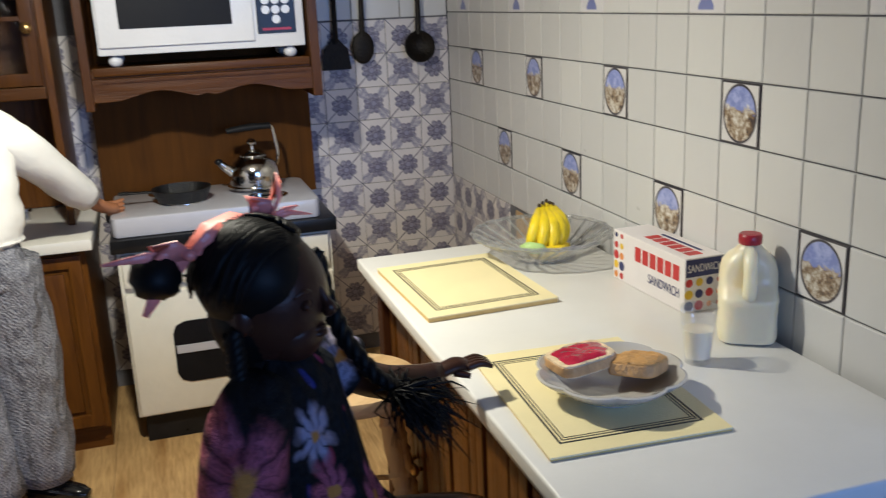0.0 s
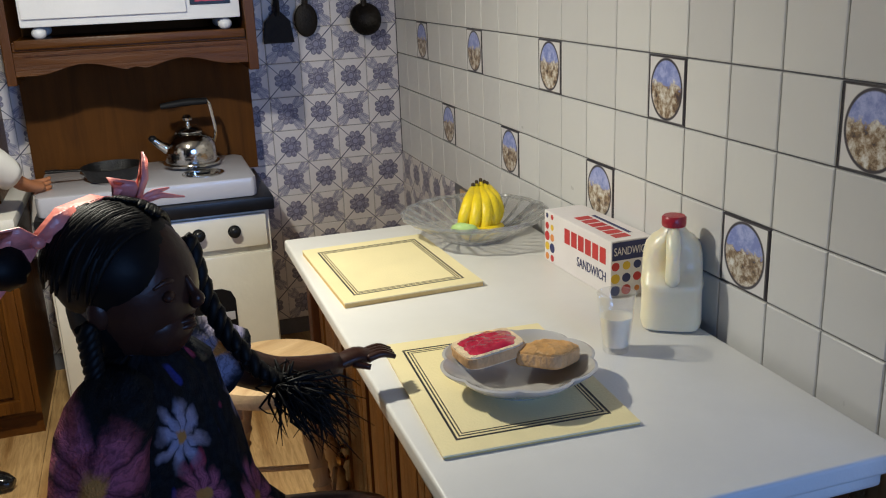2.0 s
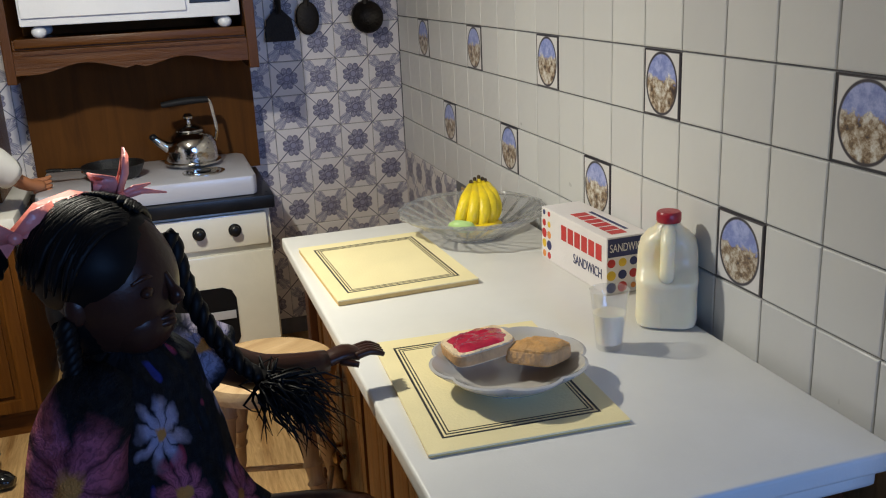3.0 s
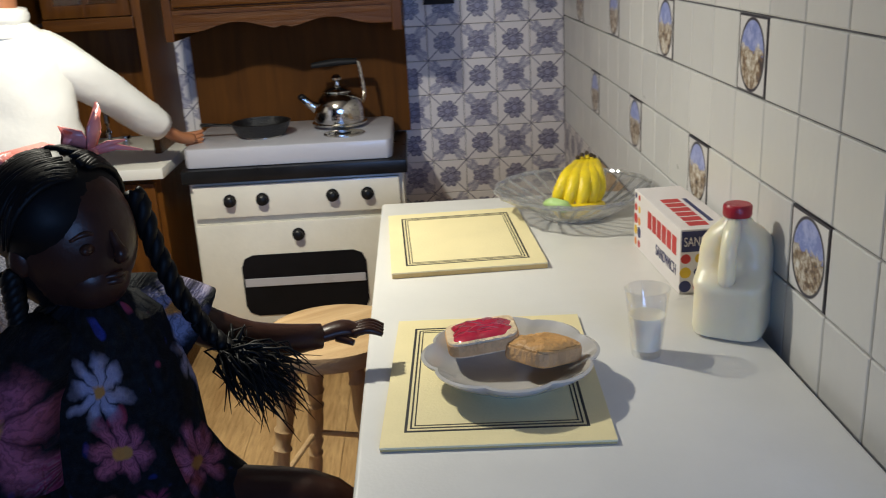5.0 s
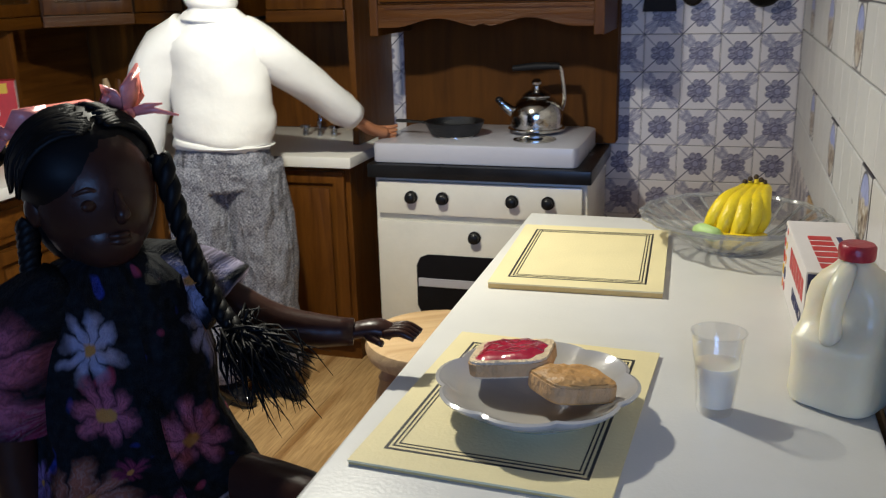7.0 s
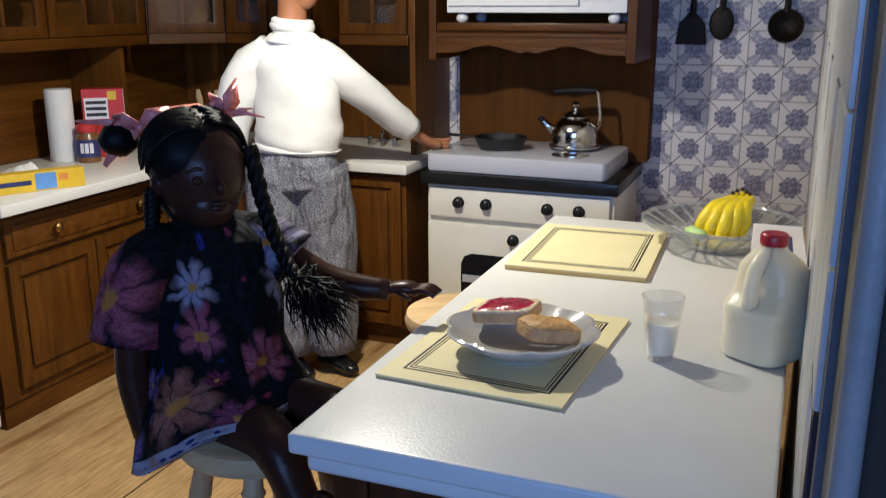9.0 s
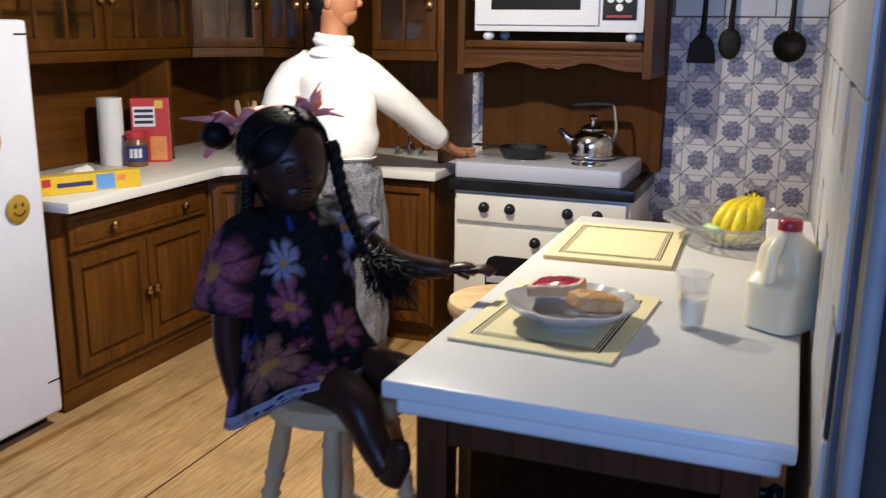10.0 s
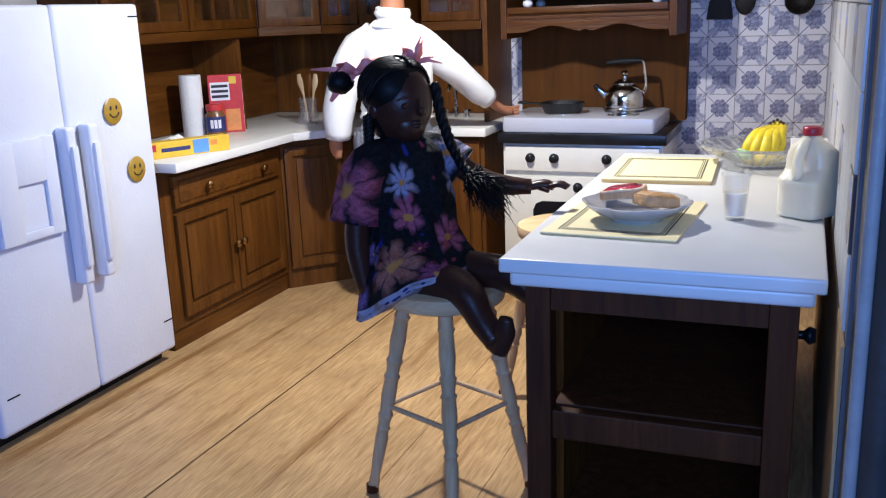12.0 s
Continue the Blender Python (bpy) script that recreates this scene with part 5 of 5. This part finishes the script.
def toast(name, label, x, y, z, rz, tilt, top_mat, cover, size=1.0):
    ob = thing(name, label, "toast", x, y, z, rz)
    ob.scale = (S * size, S * size, S * (1.1 if cover else 1.2))
    ob.rotation_euler = (radians(tilt[0]), radians(tilt[1]), radians(rz))
    outline = []
    for k in range(36):
        a = 2 * math.pi * k / 36
        c, s = math.cos(a), math.sin(a)
        outline.append((0.068 * abs(c) ** 0.45 * (1 if c > 0 else -1), 0.062 * abs(s) ** 0.45 * (1 if s > 0 else -1) + (0.008 * c * c if s > 0 else 0)))
    part("slice", prism(outline, 0.0, 0.026, 0.005), CRUMB if cover else PEANUT, ob, smooth=True)
    part("crust", prism([(p * 1.025, q * 1.025) for p, q in outline], 0.003, 0.022, 0.003), CRUST, ob, smooth=True)
    bm = bmesh.new()
    n, rr = 40, 9
    rows = []
    for i in range(rr + 1):
        row = []
        for k in range(n):
            a = 2 * math.pi * k / n
            c, q = math.cos(a), math.sin(a)
            rim = (0.056 if cover else 0.064) * (abs(c) ** 4 + abs(q) ** 4) ** -0.25 * (1 + 0.22 * noise.noise(Vector((c * 2.2, q * 2.2, 3.0 if cover else 8.0))))
            u = i / rr
            lift = (0.0062 + 0.004 * noise.noise(Vector((c * u * 4, q * u * 4, 1.0)))) * (1 - u ** 6)
            row.append(bm.verts.new((c * rim * u, q * rim * u * 0.95, 0.0262 + lift)))
        rows.append(row)
    for p, q in zip(rows, rows[1:]):
        for k in range(n):
            bm.faces.new((p[k], q[k], q[(k + 1) % n], p[(k + 1) % n]))
    bmesh.ops.remove_doubles(bm, verts=bm.verts[:], dist=1e-5)
    bmesh.ops.recalc_face_normals(bm, faces=bm.faces[:])
    part("spread", bm, top_mat, ob, smooth=True)
    return ob


toast("toast", "slice of bread spread with glossy red jam on the plate", 0.829, 1.757, MATZ + 0.054, 2, (-4, -7), JAM, True, 0.95)
toast("toast", "golden brown toast spread with peanut butter on the plate", 0.932, 1.697, MATZ + 0.044, 38, (-5, 9), PEANUT, False, 0.82)

cup = thing("drinking_glass", "clear glass half full of milk on the island", "glass", 1.142, 1.802, TZ + 0.0005)
cg = part("tumbler", lathe([(0.0, 0), (0.027, 0), (0.0285, 0.004), (0.0415, 0.132), (0.043, 0.134), (0.040, 0.134), (0.0275, 0.014), (0.0, 0.012)], 40), GLASS, cup, smooth=True)
part("milk", lathe([(0.0, 0.0125), (0.0272, 0.0145), (0.0345, 0.082), (0.0, 0.082)], 32), MILK, cup, "white milk", True)

jug = thing("milk_jug", "translucent white plastic milk jug with red cap on the island", "jug", 1.336, 1.893, TZ + 0.0005, 58)


def squircle(w, d, n=40, p=0.55):
    return [(w * abs(math.cos(a)) ** p * (1 if math.cos(a) > 0 else -1), d * abs(math.sin(a)) ** p * (1 if math.sin(a) > 0 else -1)) for a in (2 * math.pi * k / n for k in range(n))]


bm = bmesh.new()
prev = None
for w, d, z, p, ox in (
    (0.055, 0.05, 0.0, 0.5, 0), (0.07, 0.066, 0.006, 0.5, 0), (0.073, 0.069, 0.02, 0.48, 0), (0.072, 0.068, 0.06, 0.48, 0), (0.072, 0.068, 0.095, 0.48, 0),
    (0.074, 0.07, 0.108, 0.48, 0), (0.071, 0.069, 0.116, 0.5, 0.001), (0.062, 0.068, 0.128, 0.55, 0.009), (0.056, 0.068, 0.145, 0.55, 0.016), (0.055, 0.067, 0.168, 0.55, 0.016),
    (0.052, 0.062, 0.19, 0.6, 0.013), (0.044, 0.048, 0.21, 0.75, 0.008), (0.033, 0.034, 0.222, 0.95, 0.004), (0.023, 0.023, 0.235, 1.0, 0.004), (0.022, 0.022, 0.246, 1.0, 0.004)):
    ring = [bm.verts.new((x + ox, y, z)) for x, y in squircle(w, d, 40, p)]
    if prev:
        for k in range(40):
            bm.faces.new((prev[k], prev[(k + 1) % 40], ring[(k + 1) % 40], ring[k]))
    else:
        bm.faces.new(ring[::-1])
    prev = ring
bm.faces.new(prev)
part("bottle", bm, MILKJUG, jug, smooth=True)
part("grip", limb([(-0.040, 0, 0.092), (-0.058, 0, 0.122), (-0.058, 0, 0.17), (-0.04, 0, 0.205), (-0.008, 0, 0.222)], [0.022, 0.0165, 0.0155, 0.0165, 0.018], n=14), MILKJUG, jug, smooth=True)
part("cap", lathe([(0.0, 0.236), (0.0265, 0.236), (0.0275, 0.24), (0.0275, 0.256), (0.024, 0.26), (0.0, 0.261)], 32, centre=(0.004, 0, 0)), RED, jug, "red screw cap", True)

# loaf carton
crt = thing("bread_carton", "white sandwich-bread carton with red and navy print and dots", "carton", 1.341, 2.278, TZ + 0.0005, 2.0)
W, D, HH = 0.06, 0.184, 0.149
part("carton", box(-W, W, -D, D, 0, HH, 0.003), PAPER, crt)
side = -W - 0.0006
for i in range(6):
    y = 0.062 - 0.038 * i
    part("print_block", box(side, -W, y - 0.03, y, 0.082, 0.124), SCARLET, crt, "red print block")
    part("print_block", box(-0.032, 0.012, y - 0.03, y, HH, HH + 0.0006), SCARLET, crt, "red print block")
part("print_line", box(0.022, 0.032, -0.13, 0.06, HH, HH + 0.0006), NAVY, crt)
lettering("SANDWICH", 0.038, NAVY, crt, Matrix(((0, 0, -1, side - 0.0002), (-1, 0, 0, -0.085), (0, 1, 0, 0.048), (0, 0, 0, 1))), width=0.75)
part("end_band", box(-W + 0.003, W - 0.003, -D - 0.0007, -D, 0.098, 0.145), NAVY, crt, "navy band on the end")
lettering("SANDWICH", 0.03, PAPER, crt, Matrix(((1, 0, 0, 0.0), (0, 0, -1, -D - 0.001), (0, 1, 0, 0.12), (0, 0, 0, 1))), width=0.65)
rnd = random.Random(2)
for i in range(22):
    mt = (NAVY, SCARLET, AMBER, SCARLET, YELLOW)[i % 5]
    r = rnd.uniform(0.007, 0.014)
    if i < 12:
        o = part("dot", lathe([(0.0, 0), (r, 0), (r, 0.0008), (0, 0.0008)], 14), mt, crt, at=(-0.047 + 0.0315 * (i % 4), -D, 0.018 + 0.032 * (i // 4)))
        o.rotation_euler = (radians(90), 0, 0)
    else:
        o = part("dot", lathe([(0.0, 0), (r, 0), (r, 0.0008), (0, 0.0008)], 14), mt, crt, at=(-W, D - 0.018 - 0.03 * ((i - 12) % 2), 0.016 + 0.03 * ((i - 12) // 2)))
        o.rotation_euler = (0, radians(-90), 0)

# pressed-glass bowl and bananas
bowl = thing("fruit_bowl", "shallow pressed-glass fruit bowl with ribbed scalloped rim", "bowl", 1.171, 2.755, TZ + 0.0005)
rib = lambda a, i: 1 + (0.018 * math.cos(a * 18) if i in (2, 3, 4, 5, 6, 7) else 0)
part("dish", lathe([(0.0, 0), (0.085, 0), (0.1, 0.006), (0.16, 0.038), (0.205, 0.066), (0.226, 0.078), (0.224, 0.084), (0.198, 0.074), (0.155, 0.046), (0.095, 0.014), (0.0, 0.01)], 108, wave=rib), PRESSED, bowl, smooth=True)
for k in range(24):
    a = 2 * math.pi * k / 24
    b = a + 0.16
    pts = [(r * math.cos(a + w), r * math.sin(a + w), z) for r, z, w in ((0.09, 0.016, 0.0), (0.13, 0.034, 0.05), (0.175, 0.058, 0.11), (0.221, 0.084, 0.16))]
    part("ridge", tube(pts, 0.0042, 6, steps=2), CUT, bowl, smooth=True)
part("rim", tube([(0.224 * (1 + 0.018 * math.cos(18 * a)) * math.cos(a), 0.224 * (1 + 0.018 * math.cos(18 * a)) * math.sin(a), 0.083) for a in (2 * math.pi * k / 72 for k in range(73))], 0.0068, 6, steps=1), CUT, bowl, smooth=True)
part("foot_ring", tube([(0.095 * math.cos(a), 0.095 * math.sin(a), 0.006) for a in (2 * math.pi * k / 36 for k in range(37))], 0.005, 6, steps=1), CUT, bowl, smooth=True)
bun = thing("banana_bunch", "bunch of yellow bananas, one unripe green, in the glass bowl", "bananas", 1.168, 2.745, TZ + 0.016)
bun.scale = (0.92 * S, 0.92 * S, 0.92 * S)
top_at = Vector((0.055, 0.09, 0.142))
for i, (fx, fy, fz, m) in enumerate(((-0.062, -0.03, 0.03, BANANA), (-0.03, -0.058, 0.028, BANANA), (0.006, -0.066, 0.028, BANANA), (0.038, -0.052, 0.028, BANANA), (0.062, -0.02, 0.03, BANANA))):
    foot = Vector((fx, fy, fz))
    midp = (foot + top_at) / 2 + Vector((fx * 0.25, -0.03, 0.028))
    b = part("banana", limb([foot, foot.lerp(midp, 0.55) + Vector((fx * 0.12, -0.014, 0)), midp, top_at + Vector((fx * 0.5, -0.008, -0.012)), top_at + Vector((fx * 0.42, 0.0, 0.02 - abs(fx) * 0.25))], [0.015, 0.022, 0.0225, 0.015, 0.005], n=12), m, bun, smooth=True)
    part("tip", ball(top_at + Vector((fx * 0.42, 0.0, 0.022 - abs(fx) * 0.25)), (0.007, 0.007, 0.008), n=8), TIP, b, "brown tip")
part("banana", limb([(0.085, -0.02, 0.022), (0.03, -0.078, 0.02), (-0.045, -0.07, 0.022), (-0.07, -0.05, 0.026)], [0.012, 0.024, 0.024, 0.01], n=12), BANANA, bun, smooth=True)
part("banana", limb([(-0.092, -0.040, 0.040), (-0.076, -0.066, 0.044), (-0.044, -0.086, 0.040), (-0.026, -0.092, 0.036)], [0.012, 0.021, 0.020, 0.010], n=12), UNRIPE, bun, "unripe green banana", True)

# ---- on the counter ----
CT = 0.9105
roll = thing("paper_towel_roll", "upright roll of white paper towel on the counter", "paper towel", -1.82, 3.29, CT)
part("roll", lathe([(0.018, 0.0), (0.058, 0.0), (0.06, 0.004), (0.06, 0.325), (0.057, 0.33), (0.018, 0.33)], 36), TISSUE, roll, smooth=True)
cer = thing("cereal_box", "red cereal box with pale side panel on the counter", "box", -1.725, 3.46, CT, 38)
cb = part("carton", box(-0.085, 0.1, -0.03, 0.065, 0, 0.32, 0.003), SCARLET, cer)
part("side_panel", box(0.1, 0.1007, -0.027, 0.062, 0.004, 0.316), PAPER, cer, "pale side panel")
part("print_block", box(-0.075, 0.03, -0.0307, -0.03, 0.18, 0.28), PAPER, cer, "pale print block")
for i in range(3):
    part("print_bar", box(-0.068, 0.022, -0.0314, -0.0308, 0.195 + 0.028 * i, 0.21 + 0.028 * i), INK, cer)
part("print_block", box(0.0, 0.08, -0.0308, -0.03, 0.01, 0.13), AMBER, cer, "orange print block")
part("print_block", box(0.03, 0.07, -0.0307, -0.03, 0.27, 0.31), YELLOW, cer)
jar = thing("peanut_butter_jar", "peanut butter jar with red lid and striped label on the counter", "jar", -1.69, 3.31, CT)
part("jar", lathe([(0.0, 0), (0.05, 0), (0.053, 0.006), (0.053, 0.115), (0.042, 0.13), (0.042, 0.138), (0, 0.138)], 32), PEANUTJAR, jar, smooth=True)
part("lid", lathe([(0.0, 0.1385), (0.046, 0.1385), (0.047, 0.145), (0.047, 0.168), (0.043, 0.172), (0, 0.172)], 32), SCARLET, jar, "red lid", True)
lb = part("label", lathe([(0.0535, 0.025), (0.0542, 0.026), (0.0542, 0.105), (0.0535, 0.106)], 32), NAVY, jar, "navy label")
for i, (m, a) in enumerate(((PAPER, -62), (PAPER, -40), (PAPER, -18))):
    o = part("print_block", box(-0.008, 0.008, -0.056, -0.0545, 0.045, 0.09), m, lb)
    o.rotation_euler = (0, 0, radians(a + 75))
wrap = thing("wrap_box", "long yellow box of food wrap with blue print on the counter", "box", -1.42, 2.675, CT, 62)
part("carton", box(-0.21, 0.21, -0.035, 0.035, 0, 0.075, 0.003), YELLOW, wrap)
part("print_block", box(0.02, 0.10, -0.0358, -0.035, 0.006, 0.07), BLUE, wrap, "blue print block")
part("print_block", box(-0.20, -0.165, -0.0358, -0.035, 0.035, 0.066), SCARLET, wrap)
part("print_bar", box(-0.14, 0.005, -0.0357, -0.035, 0.028, 0.046), NAVY, wrap)
part("print_bar", box(0.11, 0.145, -0.0357, -0.035, 0.035, 0.06), AMBER, wrap)
tow = thing("paper_sheet", "crumpled torn sheet of white paper behind the wrap box", "paper", -1.60, 2.84, CT, 30)
bm = bmesh.new()
bmesh.ops.create_grid(bm, x_segments=16, y_segments=12, size=1)
for v in bm.verts:
    x, y = v.co.x, v.co.y
    v.co = (x * 0.15, y * 0.09, 0.006 + 0.075 * max(0, 0.2 + noise.noise(Vector((x * 1.7, y * 1.5, 2.0)))) * (1.15 - abs(x)))
bmesh.ops.solidify(bm, geom=bm.faces[:], thickness=0.003)
part("sheet", bm, TISSUE, tow, smooth=True)
canister = thing("utensil_jar", "clear ribbed glass jar holding wooden utensils by the corner", "jar", -1.42, 3.86, CT)
part("jar", lathe([(0.0, 0), (0.05, 0), (0.055, 0.005), (0.055, 0.15), (0.052, 0.152), (0.05, 0.15), (0.05, 0.01), (0, 0.008)], 36, wave=lambda a, i: 1 + 0.03 * math.cos(a * 12)), GLASS, canister, smooth=True)
for i, (dx, dy, m) in enumerate(((-0.03, 0.01, MAPLE_Z), (0.01, 0.0, OAK), (0.03, 0.015, MAPLE_Z))):
    ut = part("wooden_spoon", limb([(dx * 0.4, dy, 0.012), (dx, dy, 0.16), (dx * 1.6, dy, 0.24), (dx * 1.8, dy, 0.29)], [0.006, 0.007, 0.02, 0.012], n=10, flat=0.5), m, canister, smooth=True)
tap = thing("faucet", "small steel faucet standing at the corner sink", "faucet", -0.62, 4.22, CT)
part("spout", tube([(0, 0, 0), (0, 0, 0.14), (0, -0.03, 0.19), (0, -0.09, 0.2), (0, -0.12, 0.17)], 0.011, 10), CHROME, tap, smooth=True)
for dx in (-0.07, 0.07):
    part("tap_handle", lathe([(0.014, 0), (0.014, 0.03), (0.024, 0.036), (0.024, 0.05), (0, 0.055)], 14, centre=(dx, 0, 0)), CHROME, tap, smooth=True)


# ---- wall tiles ----
def tile_mesh(name, w, h, mat):
    """One glazed tile facing -y, its origin in its middle, with softened edges."""
    bm = bmesh.new()
    a, b, e = w / 2, h / 2, 0.003
    back = [bm.verts.new(p) for p in ((-a, 0.004, -b), (a, 0.004, -b), (a, 0.004, b), (-a, 0.004, b))]
    rim = [bm.verts.new(p) for p in ((-a, -0.001, -b), (a, -0.001, -b), (a, -0.001, b), (-a, -0.001, b))]
    face = [bm.verts.new(p) for p in ((-a + e, -0.003, -b + e), (a - e, -0.003, -b + e), (a - e, -0.003, b - e), (-a + e, -0.003, b - e))]
    for lo, hi in ((back, rim), (rim, face)):
        for k in range(4):
            bm.faces.new((lo[k], lo[(k + 1) % 4], hi[(k + 1) % 4], hi[k]))
    bm.faces.new(face)
    bmesh.ops.recalc_face_normals(bm, faces=bm.faces[:])
    me = bpy.data.meshes.new(name)
    bm.to_mesh(me)
    bm.free()
    me.materials.append(mat)
    return me


PLAIN, PICTURE, BORDER = plain_tile("white_glazed_tile"), picture_tile("landscape_tile"), border_tile("border_motif_tile")
FLOWER, SPRAY = flower_tile("small_flower_tile", False), flower_tile("leafy_flower_tile", True)
TW, TH, GAP = 0.165, 0.1595, 0.0045
Y0, Z0 = 1.982, 1.352  # near lower corner of one upper picture tile
meshes = {k: tile_mesh("tile", TW - 0.003, TH - GAP, m) for k, m in (("plain", PLAIN), ("picture", PICTURE), ("border", BORDER))}
BW = 0.1568
blue = {k: tile_mesh("tile", BW - 0.002, BW - 0.002, m) for k, m in (("flower", FLOWER), ("spray", SPRAY))}


def lay(me, parent, at, turn=0.0):
    ob = new("tile", me)
    ob.parent, ob.location, ob.rotation_euler = parent, at, (0, 0, radians(turn))


for i in range(-6, 15):
    y = Y0 + (i + 0.5) * TW
    if y - TW / 2 < YF or y + TW / 2 > YB:
        continue
    for k in range(-3, 5):
        z = Z0 + (k + 0.5) * TH
        kind = "plain"
        if (k == 0 and i % 4 == 0) or (k == -2 and i % 4 == 2 and i < 14):
            kind = "picture"
        elif k == 2 and i % 4 == 1:
            kind = "border"
        lay(meshes[kind], wall_right, (XR - 0.0042, y, z), -90)
for i in range(5):
    for k in range(6):
        z = Z0 - 3 * TH - BW * (k + 0.5)
        if z > 0.1 and i < 5:
            lay(blue["flower" if (i + k) % 2 else "spray"], wall_right, (XR - 0.0042, YB - BW * (i + 0.5), z), -90)
for i in range(12):
    x = 1.424 - BW * (i + 0.5)
    if -0.10 < x < 0.62:
        continue
    for k in range(10):
        z = 1.651 - BW * (k + 0.5)
        lay(blue["flower" if (i + k) % 2 else "spray"], wall_back, (x, YB - 0.0042, z))
top_tile = tile_mesh("tile", 0.232, 0.232, PLAIN)
for i in range(3):
    for k in range(3):
        lay(top_tile, wall_back, (1.423 - 0.2365 * (i + 0.5), YB - 0.0042, 1.655 + 0.2365 * (k + 0.5)))
